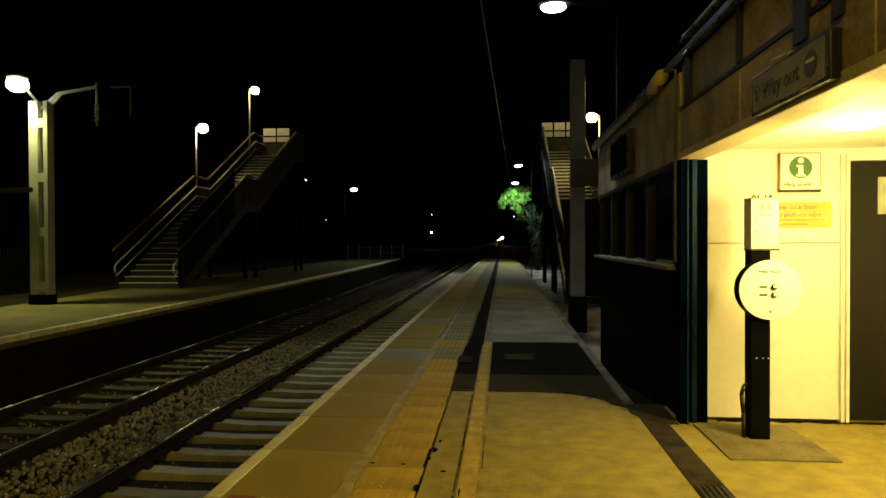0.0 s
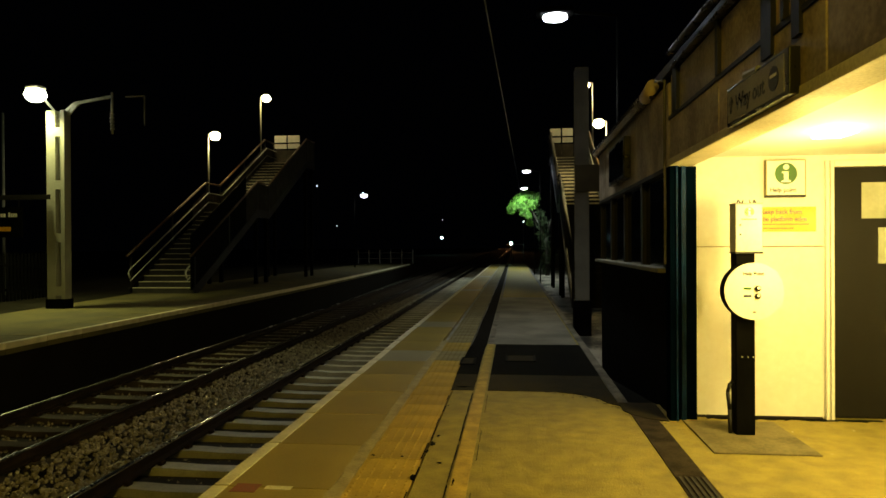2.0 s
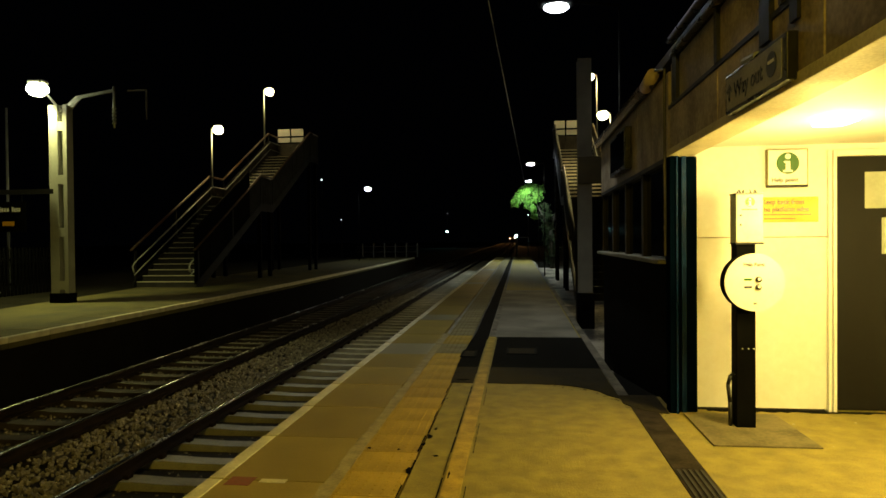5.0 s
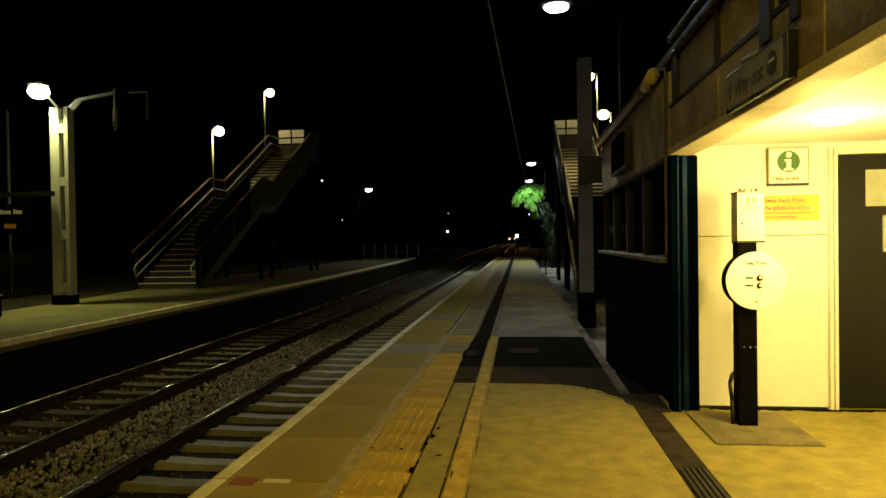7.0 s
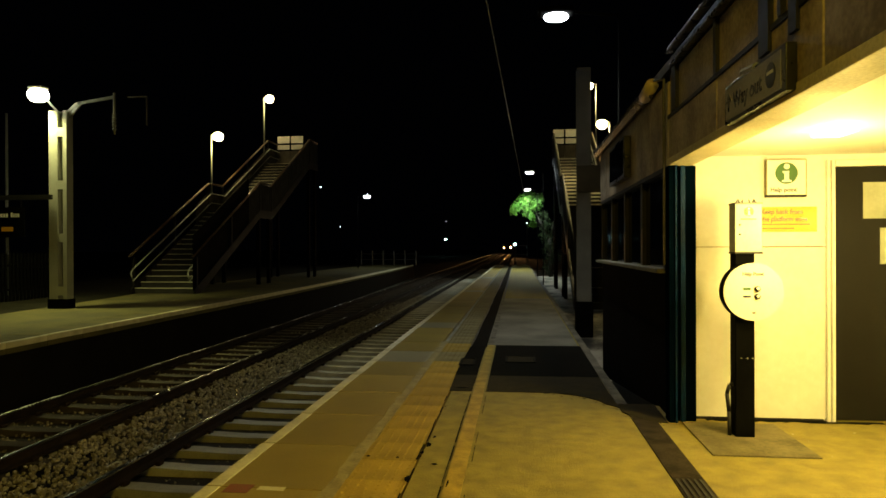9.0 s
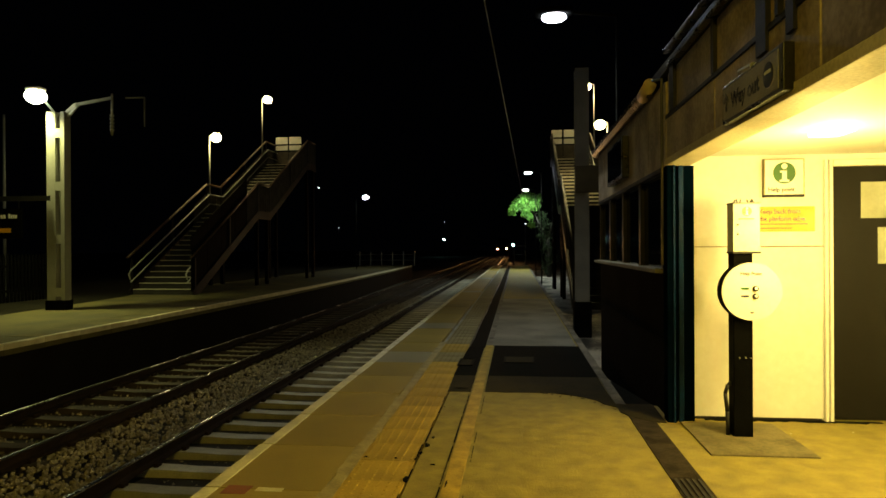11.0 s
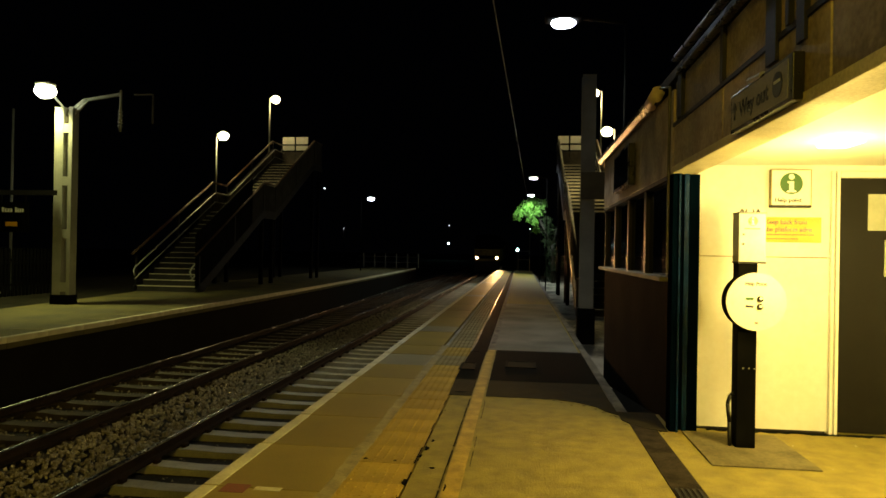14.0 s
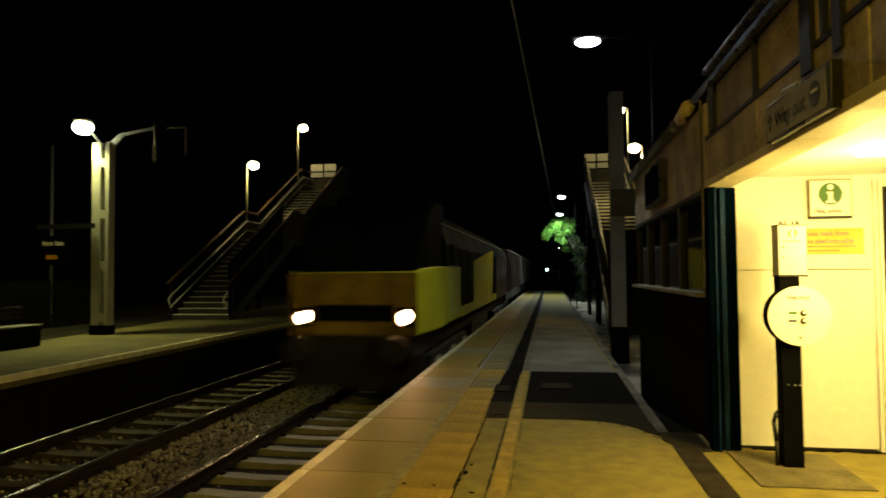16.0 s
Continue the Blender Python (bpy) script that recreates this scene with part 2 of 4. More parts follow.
def mesh_of(name, bm, material, smooth=False):
    me = bpy.data.meshes.new(name)
    bm.to_mesh(me)
    bm.free()
    for m in material if isinstance(material, (list, tuple)) else (material,):
        me.materials.append(m)
    if smooth:
        for p in me.polygons:
            p.use_smooth = True
    return me


def part(name, bm, material, parent=None, label="", smooth=False):
    ob = new(name, mesh_of(name, bm, material, smooth))
    ob.parent = parent
    if label:
        ob["label"] = label
    return ob


def piece(name, me, parent, at, rz=0.0):
    ob = new(name, me)
    ob.parent = parent
    ob.matrix_basis = pose(*at, 0, 0, rz)
    return ob


def thing(name, label, category, at=(0, 0, 0), group="", kind=""):
    return tagged(put(new(name), at), label, category, group, kind)


def put(ob, at):
    ob.location = at
    return ob


def solid(name, bm, material, label, category="", kind="", group="", smooth=False):
    return tagged(new(name, mesh_of(name, bm, material, smooth)), label, category, group, kind)


def lettering(text, height, material, name, parent, m, label="", depth=0.002):
    """Raised lettering from the built-in font; it reads along +x, its top towards +y, before m is applied."""
    cu = bpy.data.curves.new(name, "FONT")
    cu.body, cu.size, cu.extrude, cu.resolution_u, cu.offset = text, height * 1.4, depth / 2, 3, height * 0.03
    tmp = bpy.data.objects.new(name, cu)
    scene.collection.objects.link(tmp)
    bpy.context.view_layer.update()
    me = bpy.data.meshes.new_from_object(tmp.evaluated_get(bpy.context.evaluated_depsgraph_get()))
    bpy.data.objects.remove(tmp)
    me.materials.clear()
    me.materials.append(material)
    ob = new(name, me)
    ob.parent = parent
    ob.matrix_basis = m
    if label:
        ob["label"] = label
    return ob


def B():
    return bmesh.new()


EDGE, RAIL_Z, TRACK_R, TRACK_L, LEFT_EDGE = -1.96, -0.82, -3.47, -6.5, -8.0
XB, YW = 1.288, 5.963  # front of the building, end wall of the alcove


def line_shift(y):
    """How far the line is shifted sideways and up at y, beyond its straight near stretch, to fit the train to the
    camera's view.
    """
    d = max(0.0, y - 20)
    return 0.0075 * min(d, 70), 0.0062 * min(d, 90) + 0.003 * max(0.0, d - 90)


BENDS = (-20, 20, 90, 110, 640)


def follow_line(bm, draw):
    """Draws a stretch between each two bends of the line and shifts its ends to their places."""
    for y0, y1 in zip(BENDS, BENDS[1:]):
        old = set(bm.verts)
        draw(bm, y0, y1)
        for v in set(bm.verts) - old:
            dx, dz = line_shift(v.co.y)
            v.co.x += dx
            v.co.z += dz
    return bm


# ---- the ground, platforms and tracks ----
def build_ground():
    bm = B()
    box(bm, -400, 400, -60, 900, -1.6, -1.12)
    solid("ground", bm, EARTH, "dark unlit earth around the railway", "ground", "structure")
    bm = B()
    follow_line(bm, lambda m, a, b: box(m, LEFT_EDGE + 0.05, EDGE - 0.05, a, b, -1.15, RAIL_Z - 0.26))
    solid("ballast_bed", bm, BED, "dark grey crushed stone bed under the tracks", "ballast", "structure")


def stones(name, x0, x1, y0, y1, count, size, seed, z):
    """Loose angular stones as one sheet of geometry."""
    rng = np.random.default_rng(seed)
    base = np.array([(1, 0, 0), (-1, 0, 0), (0, 1, 0), (0, -1, 0), (0, 0, 1), (0, 0, -1)], float)
    tri = np.array([(0, 2, 4), (2, 1, 4), (1, 3, 4), (3, 0, 4), (2, 0, 5), (1, 2, 5), (3, 1, 5), (0, 3, 5)])
    verts, faces = [], []
    u = rng.random(count)
    ys = y0 + (y1 - y0) * u ** 1.6
    for i in range(count):
        s = size * rng.uniform(0.6, 1.4)
        q = Euler(rng.uniform(0, 6.28, 3)).to_matrix()
        p = (base * rng.uniform(0.6, 1.1, (6, 1)) * s) @ np.array(q)
        verts.append(p + (rng.uniform(x0, x1), ys[i], z + rng.uniform(-0.3, 0.5) * s))
        faces.append(tri + 6 * i)
    me = bpy.data.meshes.new(name)
    me.from_pydata(np.concatenate(verts).tolist(), [], np.concatenate(faces).tolist())
    me.materials.append(BALLAST)
    return tagged(new(name, me), "loose grey crushed stone ballast between the rails", "ballast", kind="stuff")


def build_track(x, name, label):
    track = thing(name, label, "railway track", kind="structure")
    h = RAIL_Z
    prof = [(-0.07, -0.16), (0.07, -0.16), (0.07, -0.145), (0.012, -0.125), (0.012, -0.05), (0.036, -0.035), (0.032, -0.02), (-0.032, -0.02), (-0.036, -0.035), (-0.012, -0.05), (-0.012, -0.125), (-0.07, -0.145)]
    for s in (-1, 1):
        cx = x + s * 0.7525
        rail = part("rail", follow_line(B(), lambda m, a, b: prism(m, [(cx + u, h + v) for u, v in prof], "y", a, b)), RUST, track, "rusty steel running rail")
        arc = [(cx - 0.034, h - 0.02), (cx - 0.032, h - 0.008), (cx - 0.024, h - 0.003), (cx - 0.01, h), (cx + 0.01, h), (cx + 0.024, h - 0.003), (cx + 0.032, h - 0.008), (cx + 0.034, h - 0.02)]
        part("rail_head", follow_line(B(), lambda m, a, b: prism(m, arc, "y", a, b)), STEEL, rail, "polished shiny rail head")
    bm = B()
    prism(bm, [(-1.25, -0.1), (1.25, -0.1), (1.25, 0.075), (0.95, 0.085), (0.5, 0.082), (0.2, 0.068), (-0.2, 0.068), (-0.5, 0.082), (-0.95, 0.085), (-1.25, 0.075)], "y", -0.105, 0.105)
    sleeper = mesh_of("sleeper", bm, SLEEPER if x == TRACK_R else SLEEPER_DIM)
    bm = B()
    for s in (-1, 1):
        for k in (-0.1, 0.1):
            box(bm, s * 0.7525 + k - 0.03, s * 0.7525 + k + 0.03, -0.05, 0.05, 0.08, 0.13, 0.01)
    clip = mesh_of("rail_clip", bm, RUST)
    for i in range(110):
        y = -1.84 + 0.642 * i
        dx, dz = line_shift(y)
        sl = piece("sleeper", sleeper, track, (x + dx + random.uniform(-0.02, 0.02), y + random.uniform(-0.015, 0.015), h + dz - 0.25), random.uniform(-0.5, 0.5))
        if i < 40:
            piece("rail_clip", clip, sl, (0, 0, 0))
    bm = B()
    for i in range(500):
        y = -1.84 + 0.642 * (110 + i)
        dx, dz = line_shift(y)
        box(bm, x + dx - 1.25, x + dx + 1.25, y - 0.125, y + 0.125, h + dz - 0.35, h + dz - 0.17)
    tagged(part("far_sleepers", bm, SLEEPER_DIM, track), kind="stuff")


def build_right_platform():
    pf = thing("platform_near", "worn station platform with tactile strip and painted lines", "platform", kind="structure")
    y0, y1, w = -8, 57, 0.92
    bm = B()
    box(bm, EDGE + 0.06, 0.94, y0, y1, -1.2, -0.05)
    box(bm, 0.94, 9, y0, 6.4, -1.2, -0.05)
    part("platform_core", bm, CONCRETE, pf)
    bm = B()
    box(bm, -0.7, 0.93, y0, y1, -0.05, 0)
    box(bm, 0.93, 9, y0, 6.4, -0.05, 0)
    part("asphalt_surface", bm, ASPHALT, pf, "worn grey asphalt surface")
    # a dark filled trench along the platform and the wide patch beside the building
    bm = B()
    prism(bm, [(-0.72, 9.9), (-0.53, 9.9), (-0.53, 56), (-0.68, 56)], "z", 0.0, 0.005)
    part("trench_fill", bm, TRENCH, pf, "dark asphalt trench fill")
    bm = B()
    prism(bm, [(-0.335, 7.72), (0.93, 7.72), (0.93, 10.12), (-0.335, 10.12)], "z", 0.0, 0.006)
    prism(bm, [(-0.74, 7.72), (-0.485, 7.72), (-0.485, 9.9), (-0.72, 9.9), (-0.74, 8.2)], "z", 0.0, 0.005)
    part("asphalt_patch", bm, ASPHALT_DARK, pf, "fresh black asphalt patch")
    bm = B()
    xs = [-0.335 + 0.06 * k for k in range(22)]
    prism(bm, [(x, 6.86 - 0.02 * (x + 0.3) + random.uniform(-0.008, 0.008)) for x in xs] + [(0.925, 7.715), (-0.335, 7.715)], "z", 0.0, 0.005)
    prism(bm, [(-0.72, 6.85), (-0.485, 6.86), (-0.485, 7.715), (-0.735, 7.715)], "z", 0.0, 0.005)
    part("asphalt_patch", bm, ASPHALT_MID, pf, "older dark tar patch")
    # shade round the corner of the building, painted as a dark ragged patch
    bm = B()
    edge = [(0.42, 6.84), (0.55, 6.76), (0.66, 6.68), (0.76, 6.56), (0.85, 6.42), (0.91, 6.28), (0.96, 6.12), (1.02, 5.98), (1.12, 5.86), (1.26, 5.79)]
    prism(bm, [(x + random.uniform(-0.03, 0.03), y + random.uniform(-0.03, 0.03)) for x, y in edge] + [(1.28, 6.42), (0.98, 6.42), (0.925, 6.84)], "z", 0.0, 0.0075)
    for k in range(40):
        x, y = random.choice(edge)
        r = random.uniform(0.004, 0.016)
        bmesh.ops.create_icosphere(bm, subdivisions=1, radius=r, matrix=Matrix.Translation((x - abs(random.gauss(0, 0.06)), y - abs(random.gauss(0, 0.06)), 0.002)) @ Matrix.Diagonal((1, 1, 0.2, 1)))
    part("corner_shade", bm, ASPHALT_MID, pf, "dark ragged patch painted as the corner's shade")
    # inspection covers set into the dark patch
    for x, y, w, d in ((-0.76, 8.35, 0.2, 0.5), (-0.17, 8.6, 0.4, 0.5)):
        bm = B()
        for x0, x1, y0c, y1c in ((0, w, 0, 0.025), (0, w, d - 0.025, d), (0, 0.025, 0.025, d - 0.025), (w - 0.025, w, 0.025, d - 0.025)):
            box(bm, x + x0, x + x1, y + y0c, y + y1c, 0.0, 0.014)
        cover = part("inspection_cover_frame", bm, BLACK, pf, "black iron cover frame")
        part("cover_plate", box(B(), x + 0.03, x + w - 0.03, y + 0.03, y + d - 0.03, 0.0, 0.0105, 0.002), ASPHALT_MID, cover, "dark iron cover plate")
    # near lamp's pool of light, put into the colour as paler ground
    bm = B()
    prism(bm, [(-0.5, 10.125), (0.9, 10.125), (0.9, 19.5), (-0.52, 19.5)], "z", 0.0, 0.005)
    part("pale_asphalt", bm, ASPHALT_PALE, pf, "pale grey asphalt painted as the lamp's pool of light")
    bm = B()
    prism(bm, [(-0.48, y0), (-0.34, y0), (-0.36, 10.1), (-0.46, 10.1)], "z", 0.0, 0.008)
    part("yellow_line", bm, YELLOW_LINE, pf, "worn yellow painted line")
    bm = B()
    prism(bm, [(-0.45, 10.1), (-0.37, 10.1), (-0.44, 56), (-0.49, 56)], "z", 0.0, 0.008)
    part("faded_line", bm, KERB, pf, "faded pale line")
    bm = B()
    ys = [y0 + 0.12 * k for k in range(int((10.5 - y0) / 0.12) + 1)]
    prism(bm, [(-1.205 + random.uniform(-0.012, 0.014), y) for y in ys] + [(-1.117 + random.uniform(-0.004, 0.008), y) for y in ys[::-1]], "z", -0.03, 0.003)
    part("mortar_joint", bm, MORTAR, pf, "crumbling pale mortar joint")
    bm = B()
    ys = [9.9 + 0.9 * k for k in range(52)]
    prism(bm, [(-0.69 + random.uniform(-0.015, 0.015), y) for y in ys] + [(-0.47, y) for y in ys[::-1]], "z", 0.0, 0.006)
    part("tar_strip", bm, ASPHALT_DARK, pf, "dark tar strip beside the faded line")
    bm = B()
    for i in range(30):
        y = 2 + random.random() ** 1.6 * 12
        s = random.uniform(0.003, 0.009)
        bmesh.ops.create_icosphere(bm, subdivisions=1, radius=s, matrix=Matrix.Translation((-0.71 + random.uniform(-0.02, 0.03), y, 0.004)) @ Matrix.Diagonal((1, 2.2, 0.4, 1)))
    tagged(part("crack_debris", bm, BLACK, pf), kind="stuff")
    bm = B()
    for i in range(90):
        y = y0 + i * 0.45
        x = -0.715 + random.uniform(-0.008, 0.008)
        box(bm, x - random.uniform(0.002, 0.007), x + random.uniform(0.002, 0.007), y, y + random.uniform(0.2, 0.44), 0.0, 0.003)
        x = -0.485
        box(bm, x - 0.004, x + random.uniform(-0.001, 0.005), y, y + random.uniform(0.3, 0.45), 0.0, 0.004)
        x = -0.328
        if i % 3:
            box(bm, x - random.uniform(0.0, 0.003), x + 0.003, y, y + random.uniform(0.2, 0.45), 0.0, 0.004)
    part("dirt_joint", bm, BLACK, pf, "black dirt in the joint")
    # bits of broken tarmac along the tactile strip, and old paint marks near the edge
    for x, y, a, b in ((-0.68, 4.94, 0.03, 0.07), (-0.7, 4.75, 0.02, 0.05), (-0.66, 5.15, 0.02, 0.04), (-0.72, 4.2, 0.025, 0.08), (-1.08, 4.63, 0.035, 0.012), (-0.86, 4.62, 0.02, 0.008), (-0.45, 4.15, 0.012, 0.09), (-0.6, 7.0, 0.12, 0.03), (-0.58, 4.5, 0.03, 0.012)):
        bm = B()
        bmesh.ops.create_icosphere(bm, subdivisions=2, radius=1, matrix=Matrix.Translation((x, y, 0.008)) @ Matrix.Diagonal((a * 0.5, b * 0.6, 0.005, 1)))
        for v in bm.verts:
            v.co += Vector((random.uniform(-0.35, 0.35) * a, random.uniform(-0.35, 0.35) * b, 0))
        part("tar_spot", bm, BLACK, pf)
    part("red_mark", box(B(), -1.82, -1.66, 3.86, 4.0, 0.0, 0.004), mat("red_paint_mark", (0.35, 0.06, 0.04), (0.2, 0.1, 0.07), 0.8), pf, "faded red paint mark")
    part("white_mark", box(B(), -1.62, -1.45, 3.92, 3.98, 0.0, 0.004), WHITE_LINE, pf, "short white paint dash")
    # drain along the building
    bm = B()
    box(bm, 0.985, 1.185, y0, 6.4, 0.0, 0.006)
    part("drain_cover", bm, mat("rusty_iron", (0.045, 0.034, 0.022), (0.018, 0.014, 0.01), 0.8, spec=0.1, grain=80, patch=6, bump=0.6), pf, "rusty brown drain cover")
    bm = B()
    for i in range(5):
        box(bm, 1.0 + i * 0.036, 1.018 + i * 0.036, 3.4, 4.36, 0.006, 0.014)
    part("drain_grate", bm, DARK_TRIM, pf, "slotted iron grate")
    bm = B()
    box(bm, 0.93, 1.03, 6.4, y1, -0.7, 0.012, 0.008)
    part("kerb", bm, KERB, pf, "pale concrete kerb")
    # coping stones at the edge, with their worn white lip
    for k, (length, me_mat) in enumerate(((0.92, SLAB), (0.92, SLAB_GREY))):
        bm = B()
        box(bm, EDGE, -1.2, -length / 2 + 0.004, length / 2 - 0.004, -0.16, 0.0, 0.006)
        me = mesh_of("coping_slab", bm, me_mat)
        bm = B()
        box(bm, EDGE - 0.004, EDGE + 0.095, -length / 2 + 0.01, length / 2 - 0.01, -0.05, 0.004, 0.003)
        lip = mesh_of("white_lip", bm, WHITE_LINE)
        for i in range(72):
            y = y0 + (i + 0.5) * length
            grey = 8.3 < y < 9.6 or y > 10.4 and i % 11 == 0
            if y > 57 or grey != (k == 1):
                continue
            slab = piece("coping_slab", me, pf, (random.uniform(-0.004, 0.004), y, random.uniform(-0.002, 0.002)))
            piece("white_lip", lip, slab, (0, 0, 0))
    # tactile pavers
    bm = B()
    box(bm, -0.2, 0.2, -0.2, 0.2, -0.05, 0.0, 0.004)
    for i in range(6):
        for j in range(6):
            bmesh.ops.create_cone(bm, cap_ends=True, segments=6, radius1=0.0125, radius2=0.008, depth=0.005, matrix=Matrix.Translation((-0.1667 + i * 0.0667, -0.1667 + j * 0.0667, 0.0025)))
    paver = mesh_of("tactile_paver", bm, TACTILE)
    olive_paver = paver.copy()
    olive_paver.materials[0] = TACTILE_OLIVE
    for i in range(150):
        y = y0 + 0.2 + i * 0.406
        if y < 53:
            piece("tactile_paver", paver if y < 8.6 or 9.4 < y < 10.2 else olive_paver, pf, (-0.915 + random.uniform(-0.003, 0.003), y, random.uniform(-0.002, 0.002)), random.uniform(-0.4, 0.4))
    # brick face below the coping
    bm = B()
    box(bm, EDGE + 0.045, EDGE + 0.06, y0, y1, -1.15, -0.16)
    part("platform_face", bm, mat("sooty_brick", (0.05, 0.035, 0.03), (0.03, 0.025, 0.022), 0.9), pf, "dark brick platform face")
    # sunken strip beside the stairs
    # shade beside the building is put into the ramp's black colour
    bm = B()
    prism(bm, [(6.4, -0.02), (9.4, -0.37), (9.4, -1.1), (6.4, -1.1)], "x", 1.05, 9)
    part("sunken_ramp", bm, ASPHALT_DARK, pf, "ramp darkened as the shade beside the building")
    bm = B()
    prism(bm, [(9.4, -0.37), (10.5, -0.5), (60, -0.5), (60, -1.1), (9.4, -1.1)], "x", 1.05, 9)
    part("sunken_path", bm, mat("mottled_path", (0.04, 0.038, 0.034), (0.4, 0.37, 0.32), 0.9, grain=20, patch=0.9, bump=0.4, wear=0.35), pf, "sunken mottled concrete path beside the platform")


def build_left_platform():
    pf = thing("platform_opposite", "opposite station platform with a white painted edge", "platform", kind="structure")
    y0, y1 = -8, 58
    def bend(y):
        return -1.1 * max(0.0, (y - 20) / 36) ** 1.3
    ys = [y0, 10, 20, 26, 32, 38, 44, 50, y1]
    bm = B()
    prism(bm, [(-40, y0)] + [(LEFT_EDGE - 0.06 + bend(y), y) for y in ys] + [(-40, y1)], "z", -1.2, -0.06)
    part("platform_core", bm, mat("black_brick_face", (0.006, 0.005, 0.004), (0.01, 0.009, 0.008), 0.95, spec=0.05), pf, "dark brick platform face")
    bm = B()
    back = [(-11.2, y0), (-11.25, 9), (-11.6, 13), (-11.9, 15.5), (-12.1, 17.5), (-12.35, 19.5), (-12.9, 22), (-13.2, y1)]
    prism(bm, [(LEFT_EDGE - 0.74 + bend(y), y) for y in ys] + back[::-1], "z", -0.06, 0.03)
    part("asphalt_surface", bm, ASPHALT_OPPOSITE, pf, "worn dark asphalt surface")
    # unlit ground put into the colour: black from the lit area's edge backwards
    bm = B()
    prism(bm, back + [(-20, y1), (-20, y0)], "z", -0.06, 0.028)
    part("verge", bm, mat("unlit_verge_black", (0.01, 0.01, 0.007), (0.022, 0.02, 0.014), 0.95, spec=0.05, grain=30, patch=2, bump=1.0), pf, "black verge painted as the unlit ground behind the platform")
    bm = B()
    box(bm, -0.37, 0.37, -0.455, 0.455, -0.15, 0.03, 0.006)
    slab = mesh_of("coping_slab", bm, ASPHALT_OPPOSITE)
    bm = B()
    box(bm, 0.27, 0.375, -0.457, 0.457, -0.06, 0.036, 0.003)
    lip = mesh_of("white_lip", bm, WHITE_LINE)
    for i in range(71):
        y = y0 + 0.46 + 0.92 * i
        turn = math.degrees(math.atan((bend(y - 0.5) - bend(y + 0.5))))
        sl = piece("coping_slab", slab, pf, (LEFT_EDGE - 0.37 + bend(y), y, random.uniform(-0.002, 0.002)), turn)
        piece("white_lip", lip, sl, (0, 0, 0))


# ---- the station building ----
def build_building():
    b = thing("station_building", "low panelled station building with an open lit alcove", "building", kind="structure")
    far = 10.5
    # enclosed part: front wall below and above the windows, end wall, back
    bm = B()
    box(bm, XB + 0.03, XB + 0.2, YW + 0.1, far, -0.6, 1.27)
    part("lower_wall", bm, mat("black_cladding", (0.002, 0.002, 0.002), (0.004, 0.004, 0.004), 0.85, spec=0.03), b, "black lower wall")
    bm = B()
    box(bm, XB - 0.07, XB + 0.2, YW + 0.02, far, 1.27, 1.31, 0.006)
    part("window_sill", bm, mat("sill_paint", (0.24, 0.24, 0.19), (0.14, 0.14, 0.11), 0.6), b, "weathered pale window sill")
    n = 4
    w = (far - YW - 0.1) / n
    for i in range(n):
        y = YW + 0.1 + i * w
        win = part("window", box(box(B(), XB + 0.02, XB + 0.1, y, y + 0.07, 1.31, 2.17), XB + 0.02, XB + 0.1, y + w - 0.04, y + w, 1.31, 2.17), DARK_TRIM, b, "dark painted window frame")
        part("pane", box(B(), XB + 0.06, XB + 0.07, y + 0.07, y + w - 0.04, 1.31, 2.17), WINDOW, win, "dark unlit glass pane")
    bm = B()
    box(bm, XB - 0.0, XB + 0.2, YW + 0.1, far, 2.17, 2.21)
    part("window_head", bm, DARK_TRIM, b)
    # upper panels over the windows
    ys = [YW - 0.12, 6.6, 7.4, 8.2, 9.0, 9.8, far]
    for i in range(6):
        bm = B()
        box(bm, XB + 0.0, XB + 0.2, ys[i] + 0.006, ys[i + 1] - 0.006, 2.21, 2.93, 0.006)
        part("wall_panel", bm, PANEL_STONE, b)
    # fascia over the alcove
    ys = [-5.0, -3.4, -1.8, -0.2, 1.4, 2.95, 4.45, YW - 0.13]
    for i in range(7):
        bm = B()
        box(bm, XB, XB + 0.16, ys[i] + 0.008, ys[i + 1] - 0.008, 2.26, 2.6, 0.006)
        part("fascia_panel", bm, PANEL_STONE, b)
        bm = B()
        box(bm, XB + 0.01, XB + 0.16, ys[i] + 0.02, ys[i + 1] - 0.02, 2.63, 2.98, 0.006)
        part("upper_panel", bm, PANEL_STONE, b)
        bm = B()
        box(bm, XB - 0.015, XB + 0.05, ys[i] - 0.03, ys[i] + 0.03, 2.63, 3.0)
        part("cover_strip", bm, DARK_TRIM, b)
    for y0, y1, z0 in ((5.5, 5.64, 2.63), (3.52, 3.66, 2.5), (3.36, 3.4, 2.63), (3.18, 3.27, 2.5)):
        part("cover_strip", box(B(), XB - 0.018, XB + 0.05, y0, y1, z0, 3.0), DARK_TRIM, b)
    bm = B()
    box(bm, XB - 0.008, XB + 0.15, -5, YW - 0.13, 2.6, 2.63)
    part("trim_strip", bm, DARK_TRIM, b, "black trim strip")
    bm = B()
    box(bm, XB - 0.01, XB + 0.2, -5, YW - 0.1, 2.2, 2.26, 0.005)
    part("beam_edge", bm, mat("cream_beam_paint", (0.72, 0.66, 0.5), (0.45, 0.4, 0.28), 0.6), b, "cream painted beam edge")
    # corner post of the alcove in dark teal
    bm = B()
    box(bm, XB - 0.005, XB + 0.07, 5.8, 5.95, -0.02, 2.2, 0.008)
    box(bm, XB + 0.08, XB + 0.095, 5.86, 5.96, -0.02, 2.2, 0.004)
